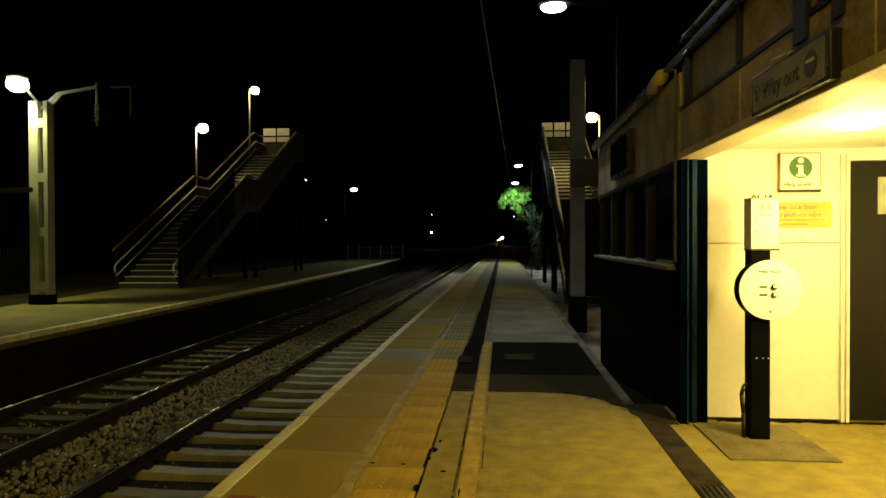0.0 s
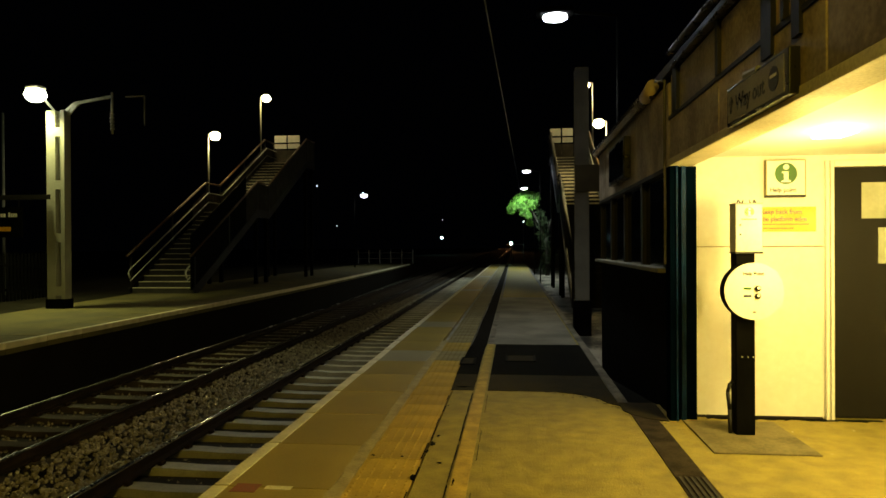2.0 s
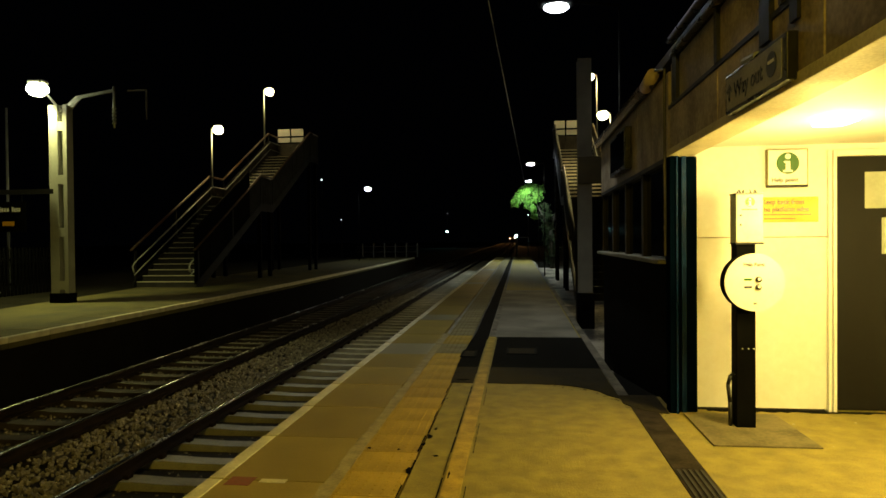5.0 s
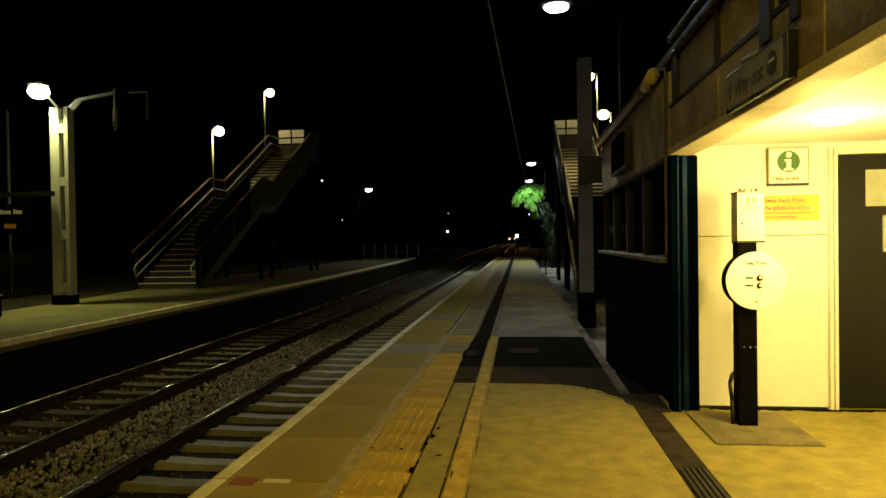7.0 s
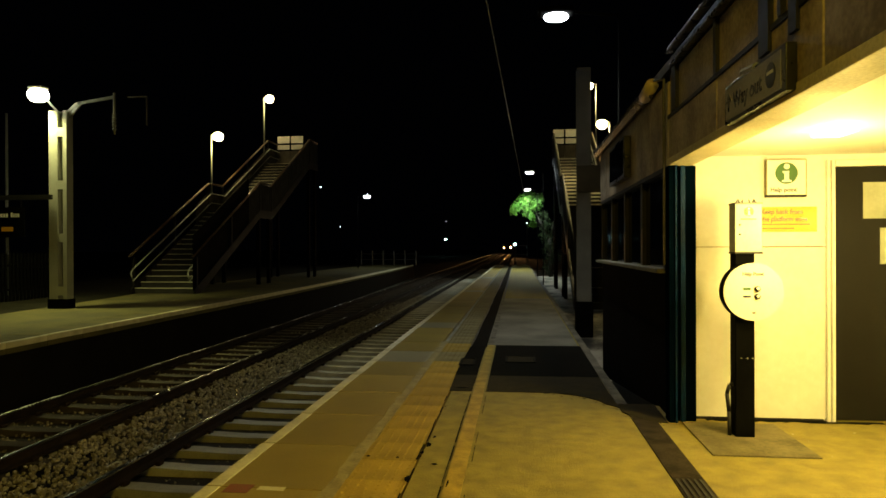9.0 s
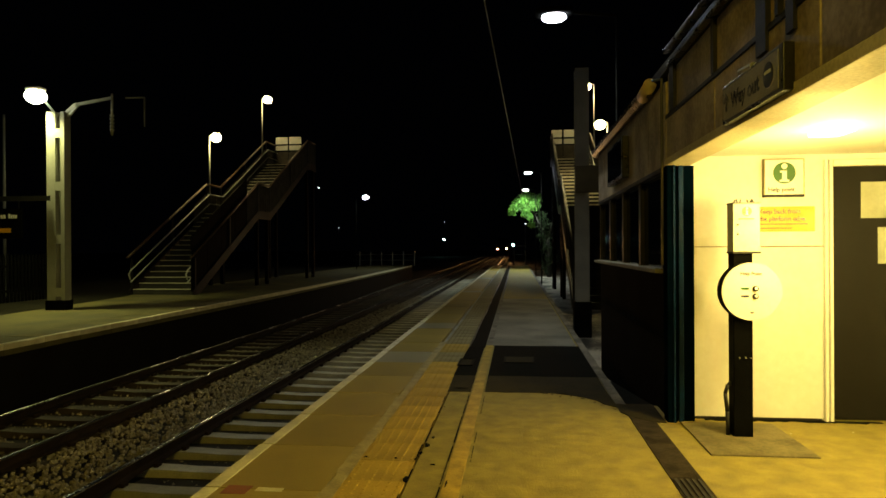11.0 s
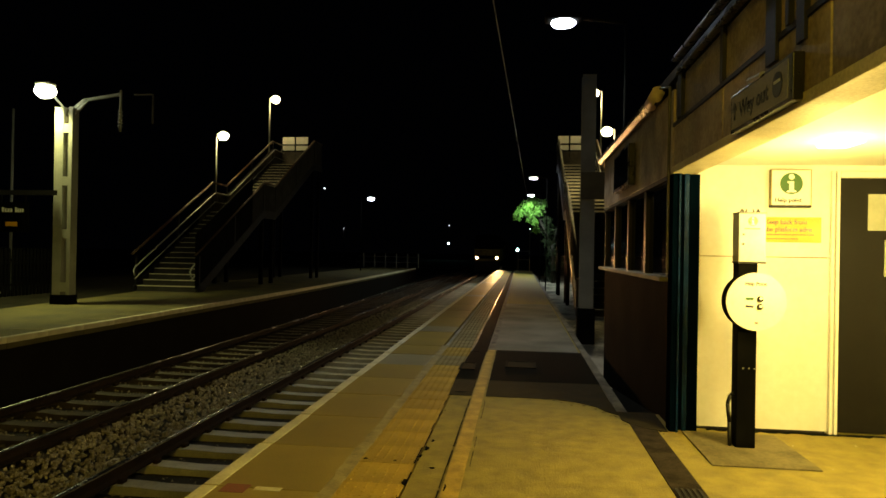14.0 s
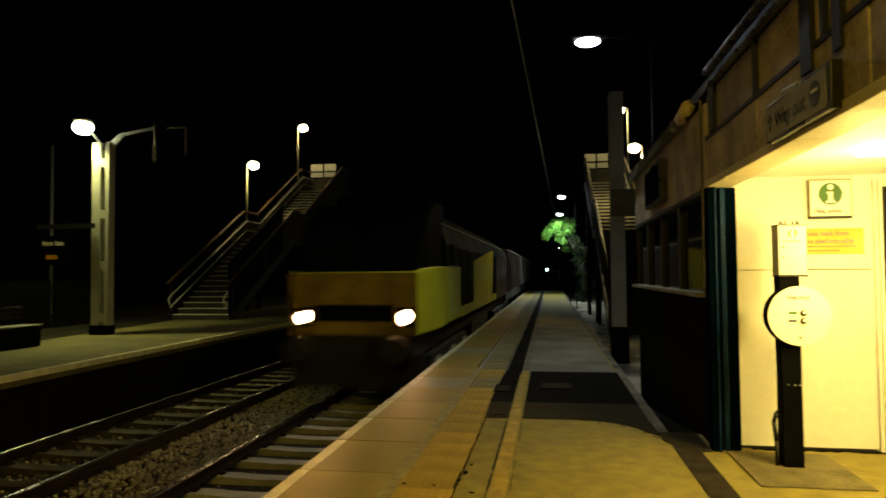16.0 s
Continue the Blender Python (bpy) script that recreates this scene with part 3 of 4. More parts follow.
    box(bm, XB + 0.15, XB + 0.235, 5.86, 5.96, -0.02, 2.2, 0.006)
    part("corner_post", bm, TEAL, b, "dark teal corner post")
    # vertical highlights on the post, painted as lighter teal strips
    part("highlight_strip", box(B(), XB + 0.1, XB + 0.142, 5.835, 5.96, -0.02, 2.2, 0.006), TEAL_HIGHLIGHT, b, "lighter teal strip painted as a highlight")
    part("highlight_strip", box(B(), XB + 0.045, XB + 0.06, 5.785, 5.8, -0.02, 2.2, 0.003), TEAL_HIGHLIGHT, b, "lighter teal strip painted as a highlight")
    # alcove: end wall with its door opening, back wall, far side, ceiling
    bm = B()
    box(bm, XB + 0.235, 2.7, YW, YW + 0.1, 0.02, 1.497)
    part("wall_board", bm, WALL_WHITE, b, "white painted wall board")
    bm = B()
    box(bm, XB + 0.235, 2.7, YW, YW + 0.1, 1.505, 2.3)
    part("wall_board", bm, WALL_WHITE, b, "white painted wall board")
    bm = B()
    box(bm, 2.7, 3.75, YW + 0.002, YW + 0.1, 2.2, 2.3)
    box(bm, 3.75, 5.6, YW, YW + 0.1, 0.0, 2.3)
    part("wall_board", bm, WALL_WHITE, b, "white painted wall board")
    bm = B()
    box(bm, XB + 0.24, 2.6, YW - 0.006, YW, 0, 0.022)
    part("wall_base", bm, DARK_TRIM, b, "black line of dirt at the foot of the wall")
    bm = B()
    box(bm, 5.5, 5.6, -5, YW, 0, 2.3)
    part("back_wall", bm, WALL_WHITE, b)
    bm = B()
    box(bm, XB + 0.1, 5.6, -5.1, -5.0, 0, 2.3)
    part("side_wall", bm, WALL_WHITE, b)
    bm = B()
    box(bm, 5.5, 5.6, YW + 0.1, far, -0.6, 3.0)
    box(bm, XB + 0.2, 5.5, far - 0.1, far, -0.6, 3.0)
    part("rear_wall", bm, PANEL_STONE, b)
    bm = B()
    for x in (2.62, 2.66):
        box(bm, x, x + 0.028, YW - 0.03, YW + 0.05, 0, 2.24, 0.004)
    box(bm, 2.69, 3.78, YW - 0.03, YW + 0.05, 2.185, 2.24, 0.004)
    box(bm, 3.73, 3.78, YW - 0.03, YW + 0.05, 0, 2.185, 0.004)
    part("door_frame", bm, WALL_WHITE, b, "white door frame")
    bm = B()
    box(bm, XB + 0.16, 5.6, -5, YW + 0.1, 2.29, 2.36)
    solid("ceiling", bm, CEILING_WHITE, "white painted alcove ceiling boards", "ceiling", "structure")
    # roof, gutters and eaves
    bm = B()
    box(bm, XB - 0.02, 5.7, -5.1, far + 0.05, 3.0, 3.08)
    prism(bm, [(XB - 0.02, 3.08), (5.7, 3.08), (5.7, 3.3), (XB + 0.8, 3.3)], "y", -5.1, YW)
    part("roof", bm, DARK_TRIM, b, "dark felt roof")
    bm = B()
    box(bm, XB - 0.1, XB - 0.04, -5.1, 5.5, 3.06, 3.1, 0.015)
    box(bm, XB - 0.05, XB + 0.0, -5.1, 5.6, 2.985, 3.01, 0.008)
    part("roof_edge", bm, mat("wet_black_roof_edge", (0.03, 0.03, 0.032), (0.06, 0.06, 0.06), 0.3, grain=15, patch=3, bump=0.6), b, "glossy black roof edge")
    bm = B()
    prism(bm, [(XB - 0.1, 2.95), (XB - 0.06, 2.91), (XB - 0.02, 2.91), (XB, 2.95), (XB, 3.0), (XB - 0.1, 3.0)], "y", 6.3, far + 0.05)
    part("gutter", bm, PIPE_GREY, b, "grey plastic gutter")
    bm = B()
    rod(bm, (XB - 0.06, 6.2, 2.99), (XB - 0.06, 6.55, 2.95), 0.06, seg=14)
    part("gutter_outlet", bm, mat("pale_outlet", (0.6, 0.5, 0.38), (0.45, 0.38, 0.28), 0.5), b, "pale gutter outlet", smooth=True)
    bm = B()
    rod(bm, (XB - 0.03, 5.86, 2.95), (XB - 0.03, 5.86, 1.35), 0.012)
    rod(bm, (XB - 0.03, 5.86, 2.95), (XB - 0.06, 6.1, 3.0), 0.012)
    part("cable_pipe", bm, PIPE_GREY, b, "thin grey cable conduit")
    door = thing("door_1", "dark grey painted door with pale notices", "door", kind="structure")
    bm = B()
    box(bm, 2.7, 3.73, YW + 0.03, YW + 0.075, 0.01, 2.185, 0.004)
    part("door_leaf", bm, DOOR_GREY, door)
    for z0, z1, x0 in ((1.74, 2.05, 2.935), (1.35, 1.66, 3.07)):
        bm = B()
        box(bm, x0, x0 + 0.22, YW + 0.024, YW + 0.03, z0, z1)
        part("notice", bm, NOTICE, door, "pale paper notice")
    return b


build_ground()
stones("ballast", -5.6, -4.3, 3.0, 34, 9000, 0.033, 3, RAIL_Z - 0.17)
stones("ballast", LEFT_EDGE + 0.1, -5.7, 5, 26, 4000, 0.026, 5, RAIL_Z - 0.24)
stones("ballast", -4.15, -2.2, 3, 26, 3000, 0.026, 6, RAIL_Z - 0.275)
build_track(TRACK_R, "track_near", "near railway track on concrete sleepers")
build_track(TRACK_L, "track_far", "far railway track on concrete sleepers")
build_right_platform()
build_left_platform()
build_building()


# ---- footbridge stairs ----
def build_stairs(name, x0, x1, label, y0, ly0, ly1, ty, lz, tz, foot, n1, n2, nose, side, boards, outer, low_nose):
    """Two straight flights with a landing between, climbing along the platform."""
    st = thing(name, label, "stairs", kind="structure")
    for fy, gy, fz, gz, count in ((y0, ly0, foot, lz, n1), (ly1, ty, lz, tz, n2)):
        run, rise = (gy - fy) / count, (gz - fz) / count
        for i in range(count):
            bm = B()
            y, z = fy + i * run, fz + (i + 1) * rise
            box(bm, x0 + 0.06, x1 - 0.06, y, y + run + 0.03, z - 0.04, z)
            box(bm, x0 + 0.06, x1 - 0.06, y + 0.02, y + 0.04, z - rise, z - 0.04)
            step = part("step", bm, STEP_DARK, st)
            bm = B()
            box(bm, x0 + 0.08, x1 - 0.08, y - 0.004, y + 0.055, z - nose, z + 0.004)
            # near stairs' lower flight takes dark nosing: its shade, put into the colour
            part("nosing", bm, low_nose if fy == y0 else NOSING, step, "painted step nosing")
    end = ty + 1.3
    part("landing", box(box(B(), x0, x1, ly0, ly1 + 0.03, lz - 0.12, lz), x0, x1, ty, end, tz - 0.12, tz), STAIR_SIDE, st, "concrete landing")
    line = [(y0 - 0.2, foot), (ly0, lz), (ly1, lz), (ty, tz), (end, tz)]
    for x in (x0, x1):
        out = x == x0
        a, b = (x - 0.03, x + 0.03)
        low = [(p, q - 0.22) for p, q in line[1:]]
        part("stringer", prism(B(), [(y0 - 0.1, foot), (y0 + 0.3, foot)] + low + [(p, q + 0.1) for p, q in line[:0:-1]] + [(y0 - 0.1, foot + 0.15)], "x", a, b), DARK_TRIM, st, "black steel stringer")
        # infill boards beside the upper parts; the lower flight's black screens are sized to hide steps from the camera
        for n_seg, ((p, q), (p2, q2)) in enumerate(zip(line, line[1:])):
            cut = 5
            for k in range(cut):
                u, v = k / cut, (k + 1) / cut
                if out and n_seg == 0 and k < 3:
                    continue
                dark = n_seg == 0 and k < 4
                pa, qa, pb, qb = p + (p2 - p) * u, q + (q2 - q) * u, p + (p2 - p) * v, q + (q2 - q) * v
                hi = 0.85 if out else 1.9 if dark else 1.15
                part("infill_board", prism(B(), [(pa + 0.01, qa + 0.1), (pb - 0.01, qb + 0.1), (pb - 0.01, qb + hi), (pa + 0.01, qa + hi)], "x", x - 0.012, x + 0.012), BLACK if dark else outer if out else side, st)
        for h, off, r, m, lab in ((1.22, 0.0, 0.045, BROWN_RAIL, "brown painted top rail"), (0.8, 0.12, 0.026, GALV, "bare steel handrail"), (0.42, 0.12, 0.022, GALV, "bare steel handrail")):
            o = off if out else -off
            bm = B()
            pts = [(x + o, p, q + h) for p, q in line]
            for p, q in zip(pts, pts[1:]):
                rod(bm, p, q, r, seg=8)
            if off and h > 0.5:
                p = pts[0]
                rod(bm, p, (p[0], p[1] - 0.1, p[2] - 0.12), r, seg=8)
                rod(bm, (p[0], p[1] - 0.1, p[2] - 0.12), (p[0], p[1] - 0.02, p[2] - 0.3), r, seg=8)
            part("handrail", bm, DARK_TRIM if out and x > 0 else m, st, "black handrail" if out and x > 0 else lab, smooth=True)
        for p, q in ((y0 + 0.05, foot), (y0 + (ly0 - y0) * 0.5, foot + (lz - foot) * 0.5), (ly0, lz), (ly1, lz), (ly1 + (ty - ly1) * 0.5, lz + (tz - lz) * 0.5), (ty, tz), (end - 0.1, tz)):
            part("rail_post", box(B(), x - 0.03, x + 0.03, p - 0.04, p + 0.04, q, q + 1.2), DARK_TRIM, st)
    for y, z in ((ly0 + 0.1, lz), (ly1 - 0.1, lz), (ty + 0.1, tz), (end - 0.2, tz)):
        for x in (x0 + 0.1, x1 - 0.1):
            part("support_post", box(B(), x - 0.07, x + 0.07, y - 0.07, y + 0.07, -0.7, z - 0.12), BLACK, st, "dark steel support post")
    # boards closing the top landing
    w = (x1 - x0) / 3
    for i in boards:
        xa = x0 + i * w
        part("parapet_board", box(B(), xa + 0.01, xa + w - 0.01, end, end + 0.03, tz + 0.2, tz + 0.88), STAIR_SIDE, st, "weathered grey board")
        for z0, z1 in ((tz + 0.95, tz + 1.2), (tz + 1.28, tz + 1.65)):
            part("parapet_pane", box(B(), xa + 0.04, xa + w - 0.04, end, end + 0.02, z0, z1), SIGN_WHITE, st, "pale parapet panel")
    return st


def build_pole_lamp(at, foot, glow_mat, reach, label, head=0.2):
    lamp = thing("pole_lamp", label, "lamp", (at[0] + reach, at[1], foot), "stair lamps")
    h = at[2] - foot
    bm = B()
    rod(bm, (0, 0, 0), (0, 0, h + 0.05), 0.04, 0.028)
    part("pole", bm, GALV, lamp, "thin galvanised pole", smooth=True)
    bm = B()
    rod(bm, (0, 0, h + 0.03), (-reach * 0.6, 0, h + 0.08), 0.03)
    part("arm", bm, GALV, lamp)
    bm = B()
    box(bm, -reach - 0.14, -reach + 0.14, -0.1, 0.1, h + 0.06, h + 0.16, 0.04)
    hd = part("lamp_head", bm, GREY_PAINT, lamp)
    bm = B()
    bmesh.ops.create_uvsphere(bm, u_segments=20, v_segments=12, radius=head, matrix=Matrix.Translation((-reach, 0, h - 0.05)) @ Matrix.Diagonal((1.1, 1, 0.95, 1)))
    part("lens", bm, glow_mat, hd, "glowing lamp lens", smooth=True)
    return lamp


def build_mast(name, at, h, label, lamp_at, glow_mat, lamp_r, bracket):
    """An overhead line mast of two channels joined by batten plates, with a lamp on it."""
    m = thing(name, label, "mast", at)
    lamp = Vector(lamp_at) - Vector(at)
    for x0, x1 in ((-0.23, 0.0), (0.14, 0.24)):
        bm = B()
        box(bm, x0, x1, -0.12, -0.105, 0, h)
        box(bm, x0, x0 + 0.012, -0.105, 0.12, 0, h)
        box(bm, x1 - 0.012, x1, -0.105, 0.12, 0, h)
        part("channel", bm, GREY_PAINT, m, "grey painted steel channel")
    z = 0.33
    while z < h - 0.2:
        bm = B()
        box(bm, 0.0, 0.14, -0.118, -0.108, z, z + 0.22)
        part("batten_plate", bm, GREY_PAINT, m)
        if z + 1.4 < h:
            bm = B()
            beam(bm, (0.13, -0.04, z + 0.22), (0.05, -0.04, z + 1.3), 0.035, 0.012)
            part("lacing_bar", bm, GREY_PAINT, m)
        z += 1.31
    bm = B()
    box(bm, -0.25, 0.26, -0.16, 0.16, -0.03, 0.24)
    part("footing", bm, BLACK, m, "black painted footing")
    bm = B()
    beam(bm, (0, 0, h - 0.1), (lamp.x * 0.9, lamp.y, lamp.z + 0.06), 0.05, 0.05)
    part("lamp_arm", bm, GREY_PAINT, m)
    bm = B()
    box(bm, lamp.x - 0.2, lamp.x + 0.2, lamp.y - 0.14, lamp.y + 0.14, lamp.z + 0.1, lamp.z + 0.2, 0.04)
    hd = part("lamp_head", bm, GREY_PAINT, m)
    bm = B()
    bmesh.ops.create_uvsphere(bm, u_segments=14, v_segments=8, radius=lamp_r, matrix=Matrix.Translation((lamp.x, lamp.y, lamp.z - 0.02)) @ Matrix.Diagonal((1, 0.9, 0.72, 1)))
    part("lens", bm, glow_mat, hd, "glowing lamp lens", smooth=True)
    if bracket:
        bm = B()
        for p, q in (((-0.15, 0, h - 0.3), (0.45, 0, h + 0.18)), ((0.45, 0, h + 0.18), (1.43, 0, h + 0.32)), ((0.1, 0, h - 0.28), (0.55, 0, h + 0.2))):
            beam(bm, p, q, 0.05, 0.07)
        part("cantilever", bm, GALV, m, "galvanised cantilever bracket")
        bm = B()
        rod(bm, (1.43, 0, h + 0.42), (1.43, 0, h - 0.6), 0.028)
        for k in range(5):
            rod(bm, (1.43, 0, h - 0.1 - k * 0.09), (1.43, 0, h - 0.13 - k * 0.09), 0.055)
        part("insulator", bm, GALV, m, "hanging ribbed insulator", smooth=True)
        bm = B()
        beam(bm, (1.6, 0.3, h + 0.38), (2.1, 0.3, h + 0.38), 0.035, 0.035)
        beam(bm, (2.1, 0.3, h + 0.38), (2.1, 0.3, h - 0.35), 0.035, 0.035)
        part("dropper", bm, STAIR_SIDE, m, "dull hanging dropper arm")
    return m


def build_sign_board(at):
    """Dark name board on a beam, with unreadable lettering as bars."""
    s = thing("name_board", "black station name board with pale lettering and a yellow panel", "sign", at)
    part("beam", box(B(), -1.0, 0.62, -0.03, 0.03, -0.02, 0.1), DARK_TRIM, s, "dark brown carrier beam")
    part("board", box(B(), -0.95, -0.1, -0.02, 0.02, -0.95, -0.2), BLACK, s, "black board")
    for x in (-0.85, -0.2):
        part("hanger", rod(B(), (x, 0, -0.2), (x, 0, -0.02), 0.015), DARK_TRIM, s)
    for x0, x1 in ((-0.82, -0.52), (-0.46, -0.22)):
        for i in range(4):
            w = (x1 - x0) / 4
            part("letter_bar", box(B(), x0 + i * w, x0 + (i + 0.75) * w, -0.026, -0.022, -0.45, -0.36 + (0.03 if i == 0 else 0)), SIGN_WHITE, s, "pale letter as a bar")
    part("panel", box(B(), -0.72, -0.4, -0.026, -0.022, -0.8, -0.69), SIGN_YELLOW, s, "small yellow panel")


STEP_DARK = mat("dark_step", (0.03, 0.028, 0.024), (0.02, 0.018, 0.016), 0.85, grain=40, patch=3, bump=0.2)
build_stairs("stairs_opposite", -12.7, -10.5, "steel footbridge stairs with brown rails and grey boards", 20.5, 25.9, 27.2, 32.4, 2.98, 5.8, 0.03, 16, 16, 0.022, STEP_DARK, (0, 1), STAIR_SIDE, NOSING)
build_stairs("stairs_near", 1.75, 3.55, "steel footbridge stairs with pale step edges", 20.5, 25.9, 27.2, 32.0, 3.1, 5.75, -0.4, 17, 15, 0.06, STAIR_SIDE, (0, 1, 2), BLACK, STEP_DARK)
for at, foot, reach in (((-12.75, 26.9, 6.36), 2.98, -0.3), ((-12.75, 32.8, 9.3), 5.8, -0.3), ((3.38, 27.0, 6.5), 3.1, 0.3), ((3.5, 33.0, 9.5), 5.75, 0.35)):
    build_pole_lamp(at, foot, SODIUM_GLOW, reach, "lit lamp on a thin pole beside the stairs")
build_mast("overhead_line_mast", (-11.3, 15.18, 0.03), 4.9, "grey lattice mast carrying a cantilever and a bright lamp", (-11.72, 14.95, 5.32), GREEN_GLOW, 0.25, True)
build_sign_board((-12.03, 15.0, 2.75))


# ---- signs, help point and small fittings ----
FACE_CAMERA = Matrix.Rotation(radians(90), 4, "X")  # lettering upright, read from the -y side
FACE_TRACK = Matrix(((0, 0, -1, 0), (-1, 0, 0, 0), (0, 1, 0, 0), (0, 0, 0, 1)))  # read from the -x side


def disc(bm, x, y, z, r, depth, seg=32):
    bmesh.ops.create_cone(bm, cap_ends=True, segments=seg, radius1=r, radius2=r, depth=depth, matrix=Matrix.Translation((x, y, z)) @ Matrix.Rotation(radians(90), 4, "X"))
    return bm


def info_symbol(parent, x, y, z, r):
    part("symbol", disc(B(), x, y, z, r, 0.003), SIGN_GREEN, parent, "green round symbol")
    bm = B()
    disc(bm, x, y - 0.003, z + r * 0.62, r * 0.26, 0.003, 16)
    part("symbol_dot", bm, SIGN_WHITE, parent)
    bm = B()
    prism(bm, [(x - r * 0.36, z + r * 0.2), (x + r * 0.2, z + r * 0.2), (x + r * 0.2, z - r * 0.62), (x + r * 0.42, z - r * 0.66), (x + r * 0.42, z - r * 0.82), (x - r * 0.42, z - r * 0.82), (x - r * 0.42, z - r * 0.66), (x - r * 0.2, z - r * 0.62), (x - r * 0.2, z + r * 0.05), (x - r * 0.36, z + r * 0.02)], "y", y - 0.0045, y - 0.0015)
    part("symbol_stem", bm, SIGN_WHITE, parent)


def build_help_sign():
    s = thing("help_sign", "square white help point sign with a green information symbol", "sign")
    y = YW - 0.05
    part("board", box(B(), 2.125, 2.441, y, YW - 0.002, 1.945, 2.244, 0.004), SIGN_WHITE, s)
    bm = B()
    box(bm, 2.12, 2.446, y - 0.004, YW - 0.002, 1.925, 1.945)
    part("lower_edge", bm, DARK_TRIM, s, "black lower edge")
    for x in (2.119, 2.441):
        part("frame_side", box(B(), x, x + 0.006, y - 0.002, YW - 0.002, 1.945, 2.25), MORTAR, s)
    part("frame_top", box(B(), 2.119, 2.447, y - 0.002, YW - 0.002, 2.244, 2.25), MORTAR, s)
    info_symbol(s, 2.283, y - 0.0025, 2.13, 0.092)
    lettering("Help point", 0.036, SIGN_TEXT, "lettering", s, Matrix.Translation((2.15, y - 0.002, 1.972)) @ FACE_CAMERA, "grey lettering")


def build_warning_sign():
    s = thing("warning_sign", "yellow platform edge warning sign with black lettering", "sign")
    y = YW - 0.012
    part("board", box(B(), 2.07, 2.546, y, YW - 0.002, 1.63, 1.845, 0.002), SIGN_YELLOW, s)
    lettering("Keep back from", 0.038, SIGN_BLACK, "lettering", s, Matrix.Translation((2.085, y - 0.001, 1.785)) @ FACE_CAMERA)
    lettering("the platform edge", 0.038, SIGN_BLACK, "lettering", s, Matrix.Translation((2.085, y - 0.001, 1.722)) @ FACE_CAMERA)
    for z, x1 in ((1.69, 2.49), (1.655, 2.36)):
        bm = B()
        for i in range(13):
            a = 2.09 + (x1 - 2.09) * i / 13
            box(bm, a, a + (x1 - 2.09) / 15, y - 0.002, y, z, z + 0.008)
        part("small_print", bm, SIGN_BLACK, s, "small print as bars")


def build_help_point():
    h = thing("help_point", "black help point post with a white box and round call panel", "help point")
    y = 5.37
    part("post", box(B(), 1.69, 1.835, y, y + 0.13, 0, 1.46, 0.006), BLACK, h, "black steel post")
    bx = part("call_box", box(B(), 1.68, 1.882, y - 0.03, y + 0.12, 1.46, 1.835, 0.006), SIGN_CREAM, h, "white box with a green symbol")
    part("box_base", box(B(), 1.676, 1.886, y - 0.033, y + 0.12, 1.447, 1.46), DARK_TRIM, bx)
    part("box_lid", box(B(), 1.676, 1.886, y - 0.034, y + 0.12, 1.835, 1.846, 0.003), SIGN_GREY, bx)
    for i, x in enumerate((1.7, 1.722, 1.74, 1.8, 1.822, 1.84)):
        bm = B()
        rod(bm, (x, y, 1.846), (x + 0.008 * (-1) ** i, y, 1.872), 0.008, 0.003, seg=6)
        part("spike", bm, DARK_TRIM, bx)
    info_symbol(bx, 1.783, y - 0.0325, 1.775, 0.036)
    bm = B()
    for i in range(6):
        box(bm, 1.722 + i * 0.02, 1.738 + i * 0.02, y - 0.0325, y - 0.03, 1.712, 1.722)
    part("small_print", bm, SIGN_TEXT, bx)
    for z in (1.672, 1.598):
        part("screw", disc(B(), 1.715, y - 0.032, z, 0.009, 0.006, 10), SIGN_BLACK, bx)
    cx, cz = 1.80, 1.155
    rim = part("call_panel", disc(B(), cx - 0.012, y - 0.035, cz, 0.222, 0.07, 48), BLACK, h, "black rim of the round panel")
    face = part("panel_face", disc(B(), cx, y - 0.077, cz, 0.222, 0.014, 48), SIGN_WHITE, rim, "white round panel face")
    lettering("Help Point", 0.026, SIGN_TEXT, "lettering", rim, Matrix.Translation((cx - 0.085, y - 0.0852, cz + 0.125)) @ FACE_CAMERA)
    for z, m in ((cz + 0.022, SIGN_GREEN), (cz - 0.037, SIGN_BLUE)):
        part("label_bar", box(B(), cx - 0.08, cx - 0.022, y - 0.087, y - 0.084, z - 0.008, z + 0.008), m, rim)
        part("button", disc(B(), cx + 0.025, y - 0.09, z, 0.022, 0.014, 16), SIGN_BLACK, rim, "round call button")
        part("button_cap", disc(B(), cx + 0.028, y - 0.098, z + 0.004, 0.012, 0.006, 12), SIGN_WHITE, rim)
    part("badge", box(B(), cx - 0.012, cx + 0.012, y - 0.087, y - 0.084, cz - 0.17, cz - 0.155), SIGN_GREY, rim)
    for x in (1.735, 1.78, 1.82):
        part("screw", disc(B(), x, y - 0.002, 0.63, 0.005, 0.006, 8), GALV, h)
    bm = B()
    path = [(1.66, y + 0.05, 0.0), (1.655, y + 0.05, 0.2), (1.64, y + 0.05, 0.34), (1.66, y + 0.05, 0.41), (1.69, y + 0.05, 0.42)]
    for p, q in zip(path, path[1:]):
        rod(bm, p, q, 0.016, seg=8)
    part("cable", bm, DARK_TRIM, h, "frayed cable entering the post", smooth=True)


